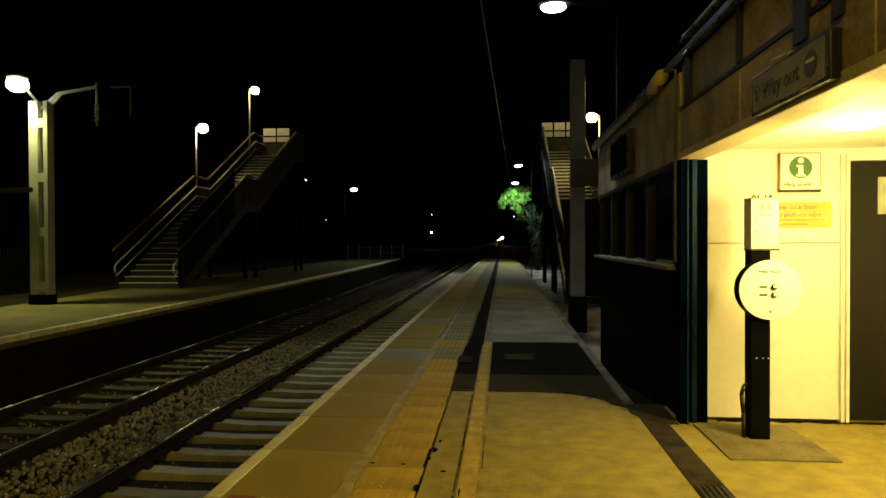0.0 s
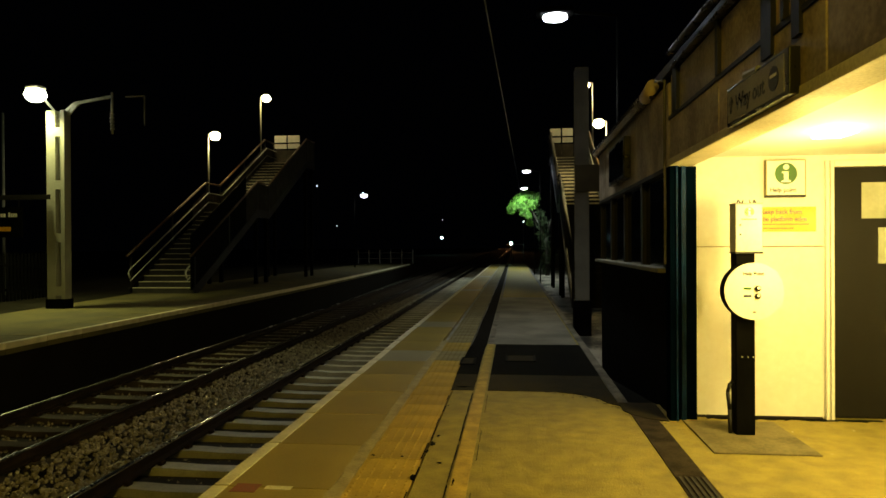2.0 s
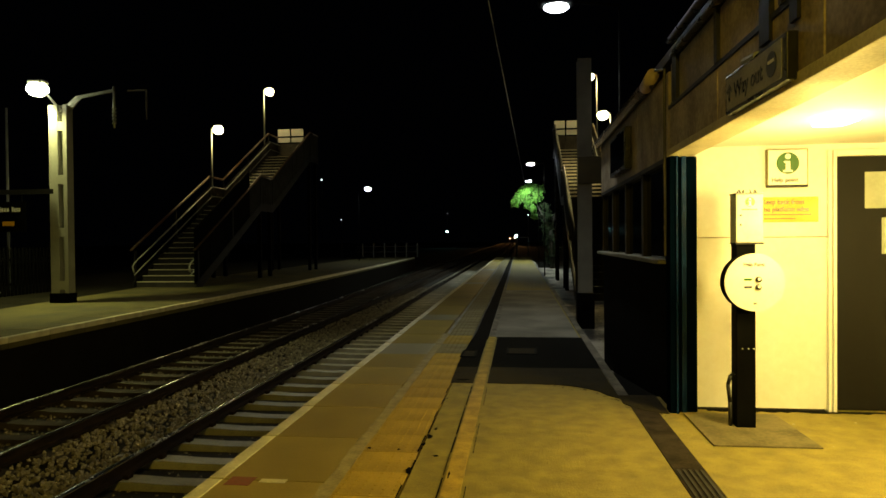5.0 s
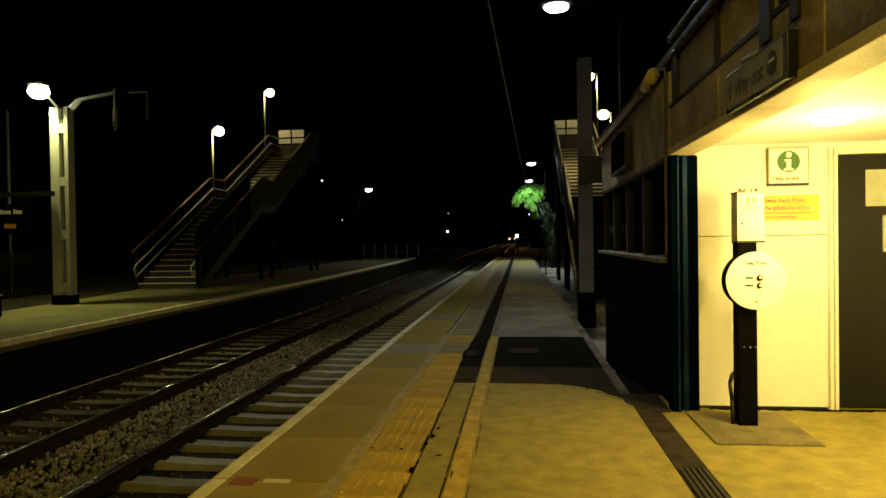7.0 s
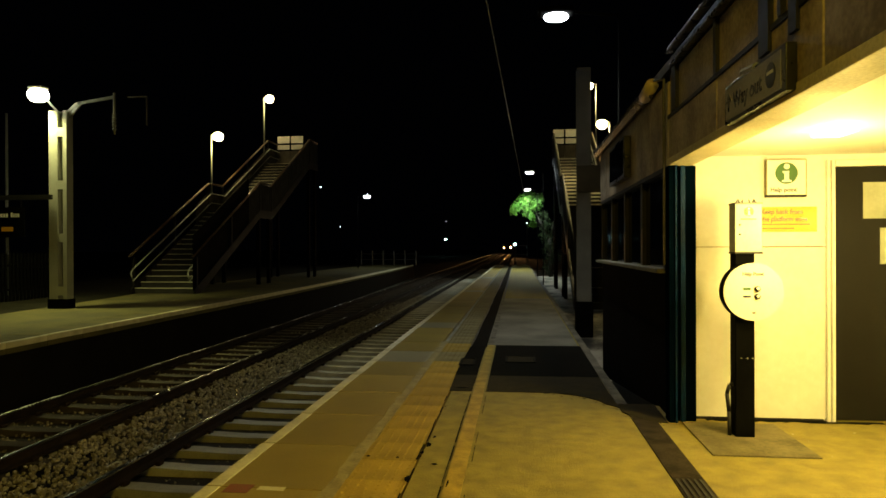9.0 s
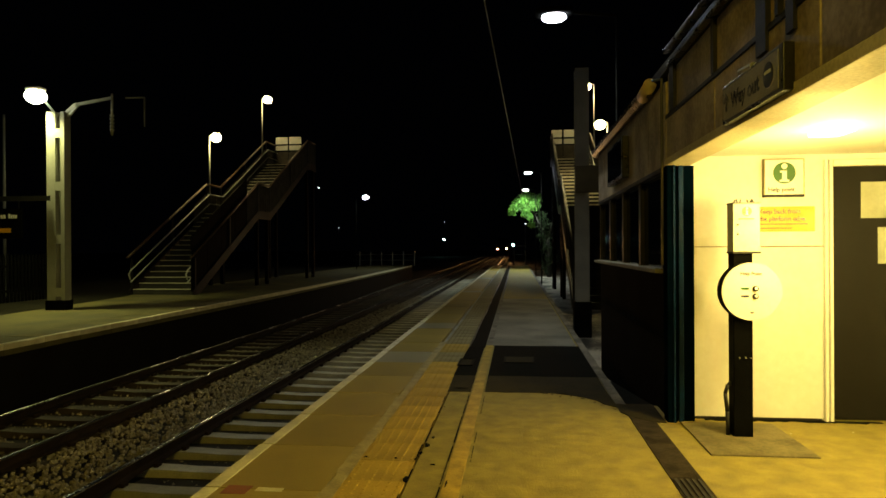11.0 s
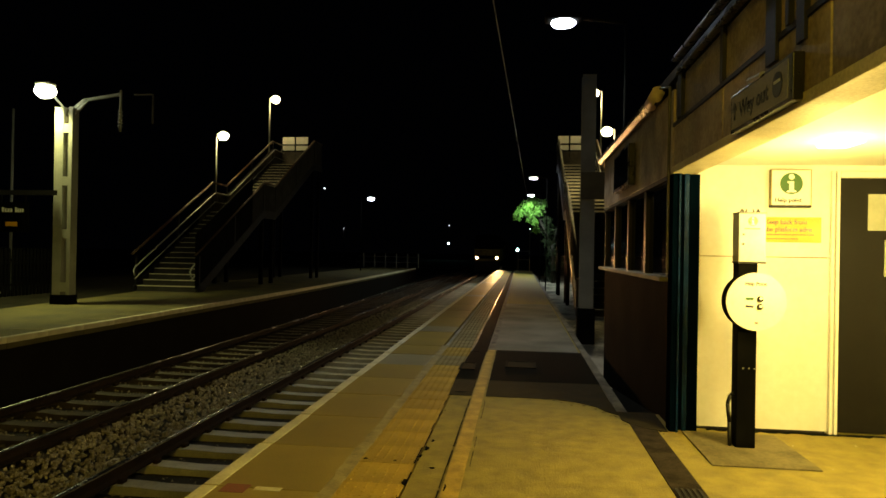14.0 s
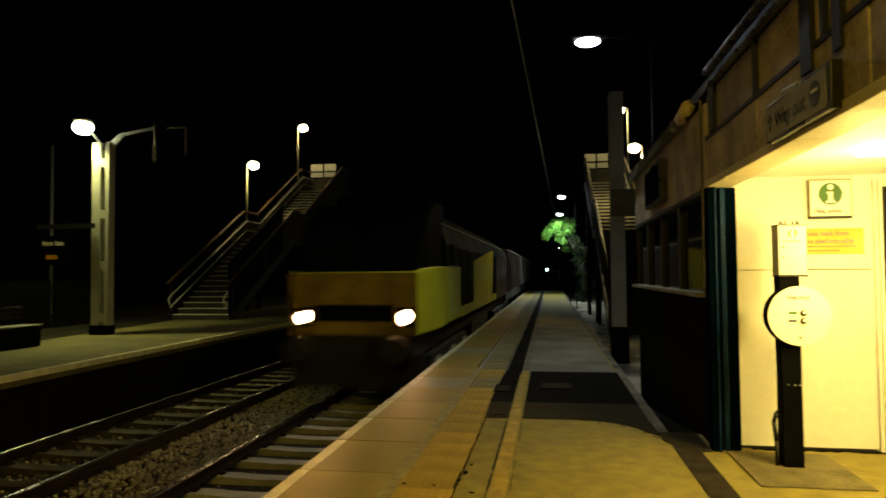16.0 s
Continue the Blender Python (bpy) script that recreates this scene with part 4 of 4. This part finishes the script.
def build_way_out():
    s = thing("exit_sign", "white hanging sign with black arrow and lettering", "sign")
    x = XB - 0.06
    part("casing", box(B(), x + 0.004, XB - 0.002, 3.2, 4.1, 2.225, 2.45, 0.006), SIGN_BLACK, s, "black sign casing")
    part("face", box(B(), x, x + 0.004, 3.25, 4.07, 2.245, 2.43), SIGN_DULL, s, "dull pale sign face")
    lettering("Way out", 0.088, SIGN_BLACK, "lettering", s, Matrix.Translation((x - 0.001, 3.93, 2.295)) @ FACE_TRACK)
    bm = B()
    prism(bm, [(4.0, 2.29), (4.02, 2.29), (4.02, 2.355), (4.045, 2.34), (4.045, 2.36), (4.01, 2.395), (3.975, 2.36), (3.975, 2.34), (4.0, 2.355)], "x", x - 0.003, x)
    part("arrow", bm, SIGN_BLACK, s, "black arrow")
    bm = B()
    bmesh.ops.create_cone(bm, cap_ends=True, segments=24, radius1=0.062, radius2=0.062, depth=0.004, matrix=Matrix.Translation((x - 0.001, 3.37, 2.338)) @ Matrix.Rotation(radians(90), 4, "Y"))
    part("symbol", bm, SIGN_BLACK, s, "round black symbol")
    part("symbol_bar", box(B(), x - 0.005, x - 0.001, 3.33, 3.41, 2.345, 2.36), SIGN_WHITE, s)
    bm = B()
    rod(bm, (x + 0.02, 3.62, 2.45), (x + 0.02, 3.82, 2.47), 0.022, seg=8)
    part("mount", bm, GALV, s, "shiny mounting")


def build_dark_sign():
    s = thing("wall_sign", "black unlit information sign over the windows", "sign")
    part("board", box(B(), XB - 0.08, XB - 0.002, 7.7, 8.9, 2.3, 2.78, 0.008), SIGN_BLACK, s)
    part("face", box(B(), XB - 0.086, XB - 0.08, 7.76, 8.84, 2.34, 2.74), WINDOW, s)


def build_alcove_lamp():
    s = thing("ceiling_lamp", "lit flat bulkhead lamp under the alcove ceiling", "lamp")
    part("diffuser", box(B(), 2.0, 2.2, 4.52, 4.78, 2.25, 2.289, 0.012), ALCOVE_GLOW, s, "glowing diffuser")


def build_pad():
    bm = B()
    box(bm, 1.385, 2.13, 4.9, 5.8, 0, 0.012, 0.004)
    solid("concrete_pad", bm, mat("stained_pad", (0.2, 0.165, 0.075), (0.11, 0.092, 0.045), 0.85, grain=40, patch=3, bump=0.4), "stained concrete pad under the help point", "pad", "structure")


def build_platform_lamp(x, y, z, glow_mat, pole_x, label, foot, size=(0.2, 0.09)):
    lamp = thing("platform_lamp", label, "lamp", (pole_x, y, foot), "platform lamps")
    h, r = z - foot, x - pole_x
    part("pole", rod(B(), (0, 0, 0), (0, 0, h), 0.03, 0.014), BLACK, lamp, "thin dark pole", smooth=True)
    part("arm", beam(B(), (0, 0, h - 0.02), (r, 0, h + 0.1), 0.04, 0.04), BLACK, lamp)
    hood = part("hood", box(B(), r - 0.3, r + 0.3, -0.17, 0.17, h + 0.03, h + 0.14, 0.05), BLACK, lamp)
    bm = B()
    bmesh.ops.create_uvsphere(bm, u_segments=16, v_segments=10, radius=1, matrix=Matrix.Translation((r, 0, h)) @ Matrix.Diagonal((size[0], 0.15, size[1] * 0.8, 1)))
    part("lens", bm, glow_mat, hood, "glowing lamp lens", smooth=True)


def build_near_mast():
    m = thing("overhead_line_mast", "plain grey steel mast with a black base and number sign", "mast", (1.47, 15.0, -0.5))
    for y in (-0.15, 0.13):
        part("flange", box(B(), -0.15, 0.15, y, y + 0.02, 0.8, 6.0, 0.004), MAST_DULL, m, "dull grey painted steel flange")
    part("web", box(B(), -0.01, 0.01, -0.13, 0.13, 0.8, 6.0), MAST_DULL, m)
    part("base", box(B(), -0.19, 0.19, -0.18, 0.18, 0, 0.8, 0.02), BLACK, m, "black painted base")
    sg = thing("platform_number_sign", "dark square platform number sign on the mast", "sign", (1.62, 14.82, 3.02))
    part("board", box(B(), -0.31, 0.33, -0.03, 0.03, -0.3, 0.3, 0.008), SIGN_GREY2, sg)


def leaves(tree, name, clumps, material, rng):
    """Small folded leaves scattered through round clumps, as one mesh."""
    v, f = [], []
    for cx, cy, cz, r in clumps:
        for k in range(int(800 * r)):
            d = rng.normal(size=3)
            d /= np.linalg.norm(d)
            p = np.array((cx, cy, cz)) + d * r * rng.uniform(0.2, 1.2)
            q = np.array(Euler(rng.uniform(0, 6.28, 3)).to_matrix())
            s = rng.uniform(0.04, 0.09)
            n = len(v)
            for c in ((-1, 0, 0), (0, -0.5, 0.1), (1, 0, 0), (0, 0.5, 0.1)):
                v.append(tuple(p + q @ (np.array(c) * s)))
            f.append((n, n + 1, n + 2, n + 3))
    me = bpy.data.meshes.new(name)
    me.from_pydata(v, [], f)
    me.materials.append(material)
    ob = new(name, me)
    ob.parent = tree
    return ob


def build_tree():
    t = thing("tree", "leafy tree lit green by a platform lamp", "tree", (2.25, 45.4, -0.5))
    bm = B()
    rod(bm, (0, 0, 0), (-0.1, 0, 2.6), 0.17, 0.11)
    rod(bm, (-0.1, 0, 2.5), (-1.0, 0.1, 4.4), 0.1, 0.04)
    rod(bm, (-0.1, 0, 2.5), (0.5, 0.2, 4.8), 0.09, 0.03)
    rod(bm, (-0.6, 0.05, 3.5), (-2.1, -0.2, 4.7), 0.06, 0.02)
    rod(bm, (-0.9, 0.1, 4.2), (-1.7, 0.3, 5.5), 0.04, 0.015)
    part("trunk", bm, BARK, t, "rough dark trunk with limbs", smooth=True)
    rng = np.random.default_rng(11)
    centres = [(-1.8, -0.2, 5.2, 0.5), (-2.3, -0.2, 4.8, 0.4), (-1.4, 0.1, 5.5, 0.4), (-2.5, -0.1, 4.5, 0.3), (-1.1, 0, 4.9, 0.5), (-0.8, 0.2, 5.4, 0.35), (-1.6, 0, 4.5, 0.4), (-1.3, -0.3, 4.1, 0.25), (-1.2, 0.2, 3.6, 0.25)]
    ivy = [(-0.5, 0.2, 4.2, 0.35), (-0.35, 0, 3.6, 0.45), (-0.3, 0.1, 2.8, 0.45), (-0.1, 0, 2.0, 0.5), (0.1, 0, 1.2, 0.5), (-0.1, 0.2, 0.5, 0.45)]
    leaves(t, "crown", centres, LEAF, rng)
    leaves(t, "ivy", ivy, IVY, rng)["label"] = "ivy climbing the trunk, darkened as shade"


def build_wires():
    for x, z, name in ((-0.72, 7.3, "feeder_cable"),):
        bm = B()
        for k in range(24):
            y0, y1 = -10 + k * 6, -4 + k * 6
            rod(bm, (x + 0.025 * (y0 - 15), y0, z), (x + 0.025 * (y1 - 15), y1, z), 0.016, seg=6)
        solid(name, bm, GALV, "thin bare overhead cable along the platform", "cable", "structure")


def build_signal(x, y, z, foot, label, r, glow_mat=None):
    s = thing("railway_signal", label, "signal", (x, y, foot))
    h = z - foot
    part("post", rod(B(), (0, 0.1, 0), (0, 0.1, h), 0.06), DARK_TRIM, s)
    hd = part("signal_head", box(B(), -r * 1.6, r * 1.6, 0, 0.2, h - r * 1.8, h + r * 1.8, 0.02), BLACK, s, "black signal head")
    part("lens", disc(B(), 0, -0.02, h, r, 0.03, 16), glow_mat or SIGNAL_GLOW, hd, "glowing signal lens")


def build_barrier():
    b = thing("barrier", "thin grey tube barrier across the platform end", "barrier", (0.0, 56.8, 0.0))
    for x in (-0.15, 0.8):
        part("post", rod(B(), (x, 0, 0), (x, 0, 1.7), 0.03), MAST_DULL, b, smooth=True)
    for z in (0.95, 1.68):
        part("rail", rod(B(), (-0.15, 0, z), (0.8, 0, z), 0.025), MAST_DULL, b, smooth=True)


def build_distant_lamp(x, y, z, r, foot):
    s = thing("distant_lamp", "faint distant street lamp on a pole", "lamp", (x, y, foot))
    part("pole", rod(B(), (0, 0.1, 0), (0, 0.1, z - foot), 0.05), DARK_TRIM, s)
    bm = B()
    bmesh.ops.create_uvsphere(bm, u_segments=10, v_segments=6, radius=r, matrix=Matrix.Translation((0, 0, z - foot)))
    part("lens", bm, FAINT_GLOW, s, "glowing lens")


def build_fence():
    f = thing("fence", "low fence of pale posts across the platform end", "fence", kind="structure")
    for z in (0.5, 1.0):
        part("fence_rail", beam(B(), (-14.4, 57.2, z), (-8.9, 57.2, z), 0.03, 0.05), STAIR_SIDE, f)
    post = mesh_of("fence_post", box(B(), -0.05, 0.05, -0.05, 0.05, 0, 1.25, 0.01), MAST_DULL)
    for i in range(6):
        piece("fence_post", post, f, (-8.9 - i * 0.98, 57.2, 0.03))


def build_bench():
    """Long dark metal bench on the opposite platform."""
    b = thing("bench", "long dark metal bench on the opposite platform", "bench", (-11.0, 9.2, 0.03))
    for i in range(5):
        # front slat is pale: the lit edge of the seat, put into its colour
        part("seat_slat", box(B(), -0.22 + i * 0.09, -0.15 + i * 0.09, 0, 3.4, 0.44, 0.47, 0.006), DARK_TRIM if i < 4 else GALV, b)
    for i in range(3):
        part("back_slat", box(B(), -0.3, -0.27, 0, 3.4, 0.58 + i * 0.1, 0.65 + i * 0.1, 0.006), DARK_TRIM, b)
    for y in (0.15, 1.7, 3.25):
        part("leg_frame", box(box(B(), -0.25, 0.2, y - 0.03, y + 0.03, 0.0, 0.44, 0.006), -0.33, -0.29, y - 0.03, y + 0.03, 0.3, 0.88), BLACK, b, "black leg frame")
    part("skirt", box(B(), 0.14, 0.17, 0, 3.4, 0.0, 0.4), BLACK, b, "black front panel")


def build_back_fence():
    f = thing("picket_fence", "dark picket fence behind the opposite platform", "fence", kind="structure")
    pale = mesh_of("pale", prism(B(), [(-0.04, 0.0), (0.04, 0.0), (0.04, 1.3), (0, 1.38), (-0.04, 1.3)], "x", -0.01, 0.01), BLACK)
    for z in (0.35, 1.05):
        part("fence_rail", beam(B(), (-14.35, 4, z), (-14.35, 19.5, z), 0.04, 0.07), BLACK, f)
    for i in range(110):
        piece("pale", pale, f, (-14.31, 4.1 + i * 0.14, 0.03))


build_bench()
build_back_fence()
SIGN_GREY2 = mat("dim_sign_face", (0.03, 0.024, 0.017), (0.018, 0.015, 0.012), 0.5, grain=40, patch=3, bump=0.02)
build_help_sign()
build_warning_sign()
build_help_point()
build_way_out()
build_dark_sign()
build_alcove_lamp()
build_pad()


def build_floor_dirt():
    """Dirt that gathered along the wall's foot and a few crumbs on the floor."""
    random.seed(41)
    bm = B()
    xs = [1.62 + 0.05 * k for k in range(30)]
    prism(bm, [(x, YW - 0.004) for x in xs] + [(x, YW - random.uniform(0.03, 0.09)) for x in xs[::-1]], "z", 0.0, 0.004)
    tagged(solid("floor_dirt", bm, BLACK, "black dirt gathered along the foot of the wall", "dirt", "stuff"), kind="stuff")
    bm = B()
    for k in range(14):
        s = random.uniform(0.003, 0.008)
        bmesh.ops.create_icosphere(bm, subdivisions=1, radius=s, matrix=Matrix.Translation((random.uniform(2.0, 3.6), random.uniform(4.9, 5.85), 0.004)) @ Matrix.Diagonal((1.5, 1, 0.4, 1)))
    tagged(solid("litter", bm, SLEEPER, "pale crumbs scattered on the alcove floor", "litter", "stuff"), kind="stuff")


build_floor_dirt()
build_near_mast()
build_platform_lamp(0.63, 10.8, 5.24, COOL_GLOW, 1.62, "lit white platform lamp on a thin pole", -0.5)
build_platform_lamp(0.62, 34, 5.36, COOL_GLOW, 1.3, "lit white platform lamp far along the platform", -0.5)
build_platform_lamp(0.66, 44, 5.36, COOL_GLOW, 1.3, "lit white platform lamp beside a tree", -0.5)
build_platform_lamp(-10.9, 47, 5.3, COOL_GLOW, -11.6, "lit white lamp on the opposite platform", 0.03, (0.24, 0.2))
build_platform_lamp(-0.7, -1.8, 5.36, SODIUM_GLOW, -0.3, "lit yellow platform lamp on a thin pole", 0)
build_tree()
build_wires()
build_signal(-24.1, 220, 4.5, -1.12, "distant railway signal showing a pale green light", 0.34)
build_signal(-0.25, 57.6, 1.79, -1.12, "low signal at the platform end with a pale green light", 0.11)
build_barrier()
build_distant_lamp(-24.0, 220, 10.5, 0.12, -1.12)
build_distant_lamp(0.84, 60, 3.72, 0.05, -1.12)
build_distant_lamp(-24.5, 80, 9.2, 0.09, -1.12)
build_distant_lamp(-22, 80, 4.2, 0.05, -1.12)
build_fence()
bm = B()
rod(bm, (-16.4, 19.5, -0.06), (-16.4, 19.5, 5.9), 0.05, 0.035)
solid("lamp_column", bm, GALV, "thin unlit galvanised column behind the opposite platform", "column", smooth=True)


# ---- the train ----
def tube(bm, x, z, y0, y1, r0, r1, seg=24):
    """An open tube along y, r0 wide at y0 and r1 at y1."""
    a, b = ([bm.verts.new((x + r * math.cos(u), y, z + r * math.sin(u))) for u in [k * math.tau / seg for k in range(seg)]] for y, r in ((y0, r0), (y1, r1)))
    for k in range(seg):
        bm.faces.new((a[k], a[k - 1], b[k - 1], b[k]))
    return bm


def headlight(loco_thing, x, z, main):
    """A ring with a bright outer lens; the main light's lamp sits deep in a black tube, added to narrow its beam."""
    r = 0.118 if main else 0.1
    bm = tube(tube(B(), x, z, -0.07, 0.03, r + 0.02, r + 0.02), x, z, -0.07, 0.0, r + 0.02, r)
    around = [k * math.tau / 24 for k in range(24)]
    inner = [bm.verts.new((x + (r + 0.02) * math.cos(u), -0.006, z + (r + 0.02) * math.sin(u))) for u in around]
    outer = [bm.verts.new((x + 0.175 * math.cos(u) / max(abs(math.cos(u)), abs(math.sin(u))), -0.006, z + 0.175 * math.sin(u) / max(abs(math.cos(u)), abs(math.sin(u))))) for u in around]
    for k in range(24):
        bm.faces.new((inner[k], inner[k - 1], outer[k - 1], outer[k]))
    ring = part("headlight", bm, LOCO_BLACK, loco_thing, "lit headlight in a dark square bezel")
    part("lens", tube(B(), x, z, 0.0, 0.02, r, 0.066 if main else 0.002), MARKER_GLOW, ring, "glowing lens")
    if main:
        part("beam_tube", tube(B(), x, z, 0.02, 0.66, 0.066, 0.066), LOCO_BLACK, ring, "black tube added to narrow the beam")
        part("lamp", tube(B(), x, z, 0.64, 0.65, 0.056, 0.001), HEAD_GLOW, ring, "dazzling main beam lamp")


def build_loco():
    """Front at y = 0, rail level at z = 0, the body runs back along +y."""
    t = thing("locomotive", "yellow and black diesel locomotive with lit headlights, hauling its train", "locomotive")
    L, w = 21.0, 1.32

    def loft(rows, open_front=False):
        bm = B()
        rings = [[bm.verts.new(p) for p in ((-hw, y, z0), (hw, y, z0), (hw, y, z1), (-hw, y, z1))] for y, hw, z0, z1 in rows]
        if not open_front:
            bm.faces.new(rings[0])
        bm.faces.new(rings[-1][::-1])
        for r, q in zip(rings, rings[1:]):
            for i in range(4):
                j = (i + 1) % 4
                bm.faces.new((r[j], r[i], q[i], q[j]))
        bmesh.ops.recalc_face_normals(bm, faces=bm.faces[:])
        bmesh.ops.bevel(bm, geom=[e for e in bm.edges if not e.is_boundary], offset=0.03, segments=2, profile=0.5, affect="EDGES")
        return bm
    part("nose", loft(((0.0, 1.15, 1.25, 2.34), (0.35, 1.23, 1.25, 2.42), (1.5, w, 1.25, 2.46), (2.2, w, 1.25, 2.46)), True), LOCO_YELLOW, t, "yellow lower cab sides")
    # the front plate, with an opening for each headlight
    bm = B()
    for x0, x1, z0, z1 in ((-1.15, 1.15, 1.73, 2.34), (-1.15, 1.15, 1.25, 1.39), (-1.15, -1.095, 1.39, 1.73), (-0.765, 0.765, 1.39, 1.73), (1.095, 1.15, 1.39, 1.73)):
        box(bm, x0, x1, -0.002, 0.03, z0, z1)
    part("front_plate", bm, LOCO_FRONT_SHADE, t, "yellow cab front darkened as shade")
    part("cab_top", loft(((0.1, 1.1, 2.36, 2.45), (0.75, 1.2, 2.4, 3.35), (1.4, w - 0.1, 2.46, 3.7), (2.2, w - 0.08, 2.46, 3.75))), LOCO_BLACK, t, "black cab roof and window surround")
    for s in (-1, 1):
        bm = B()
        prism(bm, [(0.16, 2.5), (0.66, 3.27), (0.64, 3.29), (0.14, 2.52)], "x", s * 0.08, s * 1.02)
        part("windscreen", bm, WINDOW, t, "dark raked windscreen")
    bm = B()
    prism(bm, [(-w, 1.3), (w, 1.3), (w, 2.9), (w - 0.12, 3.3), (0.75, 3.72), (0.3, 3.85), (-0.3, 3.85), (-0.75, 3.72), (-w + 0.12, 3.3), (-w, 2.9)], "y", 2.2, L)
    part("body", bm, LOCO_BLACK, t, "black body side and roof")
    for s in (-1, 1):
        bm = B()
        box(bm, s * w, s * (w + 0.012), 2.2, 4.2, 1.3, 2.46)
        part("side_panel", bm, LOCO_YELLOW, t, "yellow cab side panel")
        bm = B()
        prism(bm, [(6.9, 1.52), (12.6, 1.52), (13.2, 3.1), (12.4, 3.1), (6.9, 2.64)], "x", s * w, s * (w + 0.012))
        part("side_panel", bm, LOCO_YELLOW, t, "yellow body panel with a slanting top")
        bm = B()
        box(bm, s * w, s * (w + 0.012), 14.4, 20.5, 1.3, 2.95)
        part("side_panel", bm, LOCO_MAROON, t, "dark maroon body panel")
        bm = B()
        box(bm, s * w, s * (w + 0.011), 4.2, 14.4, 1.28, 1.52)
        part("side_band", bm, LOCO_YELLOW, t, "yellow band along the body foot")
        for y in (4.35, 5.6):
            bm = B()
            box(bm, s * (w - 0.02), s * (w + 0.02), y, y + 1.15, 1.55, 2.9, 0.01)
            part("grille", bm, LOCO_BLACK, t, "black louvred grille")
        bm = B()
        box(bm, s * (w - 0.02), s * (w + 0.014), 2.6, 3.25, 1.35, 2.46, 0.01)
        door = part("cab_door", bm, LOCO_YELLOW, t, "yellow cab door")
        bm = B()
        box(bm, s * (w + 0.01), s * (w + 0.018), 2.7, 3.15, 2.5, 2.95)
        part("door_window", bm, WINDOW, door)
        for y in (2.5, 3.35):
            bm = B()
            rod(bm, (s * (w + 0.05), y, 1.4), (s * (w + 0.05), y, 2.5), 0.014, seg=6)
            part("handrail", bm, GALV, t, "thin steel handrail")
        headlight(t, s * 0.93, 1.56, s > 0)
        bm = B()
        rod(bm, (s * 0.86, -0.55, 1.05), (s * 0.86, 0.1, 1.05), 0.09)
        bmesh.ops.create_cone(bm, cap_ends=True, segments=16, radius1=0.23, radius2=0.23, depth=0.05, matrix=Matrix.Translation((s * 0.86, -0.57, 1.05)) @ Matrix.Rotation(radians(90), 4, "X"))
        part("buffer", bm, UNDERFRAME, t, "round steel buffer")
    bm = B()
    box(bm, -0.72, 0.72, -0.014, -0.004, 1.48, 1.78)
    part("light_panel", bm, LOCO_BLACK, t, "flat dark panel between the lights")
    bm = B()
    box(bm, -1.08, 1.08, 0.02, L, 0.85, 1.25)
    box(bm, -1.2, 1.2, 0.1, 0.3, 0.3, 0.9)
    box(bm, -1.1, 1.1, 8.2, 13, 0.35, 0.9)
    part("underframe", bm, UNDERFRAME, t, "grimy black underframe")
    for by in (3.6, 17.4):
        bm = B()
        for s in (-1, 1):
            box(bm, s * 1.05, s * 1.2, by - 2.6, by + 2.6, 0.5, 0.8, 0.03)
        bogie = part("bogie", bm, UNDERFRAME, t, "three-axle bogie frame")
        for dy in (-2.0, 0, 2.0):
            bm = B()
            for s in (-1, 1):
                rod(bm, (s * 0.7, by + dy, 0.5), (s * 0.84, by + dy, 0.5), 0.5, seg=20)
            rod(bm, (-0.8, by + dy, 0.5), (0.8, by + dy, 0.5), 0.09)
            part("wheelset", bm, RUST, bogie, "steel wheelset")
            for s in (-1, 1):
                bm = B()
                box(bm, s * 1.15, s * 1.27, by + dy - 0.16, by + dy + 0.16, 0.36, 0.68, 0.03)
                part("axle_box", bm, GREY_PAINT, bogie)
    # pale rails added to draw the thin highlight along the roof edge
    bm = B()
    for s in (-1, 1):
        rod(bm, (s * 1.1, 2.3, 3.4), (s * 1.1, L - 0.3, 3.4), 0.03, seg=6)
    part("roof_glint_rail", bm, GALV, t, "bare metal rail added as the roof edge's glint")
    # the hopper wagons coupled behind
    for k in range(5):
        y = L + 0.9 + k * 13.6
        bm = B()
        prism(bm, [(-1.3, 1.5), (1.3, 1.5), (1.35, 3.4), (1.25, 3.5), (-1.25, 3.5), (-1.35, 3.4)], "y", y, y + 12.6)
        for i in range(9):
            box(bm, 1.33, 1.42, y + 0.3 + i * 1.5, y + 0.4 + i * 1.5, 1.5, 3.4)
            box(bm, -1.42, -1.33, y + 0.3 + i * 1.5, y + 0.4 + i * 1.5, 1.5, 3.4)
        wg = part("wagon", bm, WAGON_GREY, t, "grey ribbed box wagon")
        bm = B()
        box(bm, -1.2, 1.2, y - 0.4, y + 13, 0.9, 1.5)
        for wy in (1.2, 3.0, 9.6, 11.4):
            for s in (-1, 1):
                rod(bm, (s * 0.7, y + wy, 0.46), (s * 0.84, y + wy, 0.46), 0.46, seg=16)
        part("wagon_underframe", bm, UNDERFRAME, wg)
    return t


MARKER_GLOW = glow("marker_glow", (1.0, 0.5, 0.2), 150)
loco = build_loco()


def motions():
    rows = []
    for t in [0.5 * k for k in range(31)] + [15.2, 15.4, 15.6, 15.8, 16.0]:
        y = 11.3 + 25.6 * (16.0 - t)
        dx, dz = line_shift(y)
        ex, ez = line_shift(y + 15)
        rows.append((t, pose(TRACK_R + dx, y, RAIL_Z + dz, math.degrees(math.atan((ez - dz) / 15)), 0, -math.degrees(math.atan((ex - dx) / 15)))))
    walk(loco, rows)


motions()
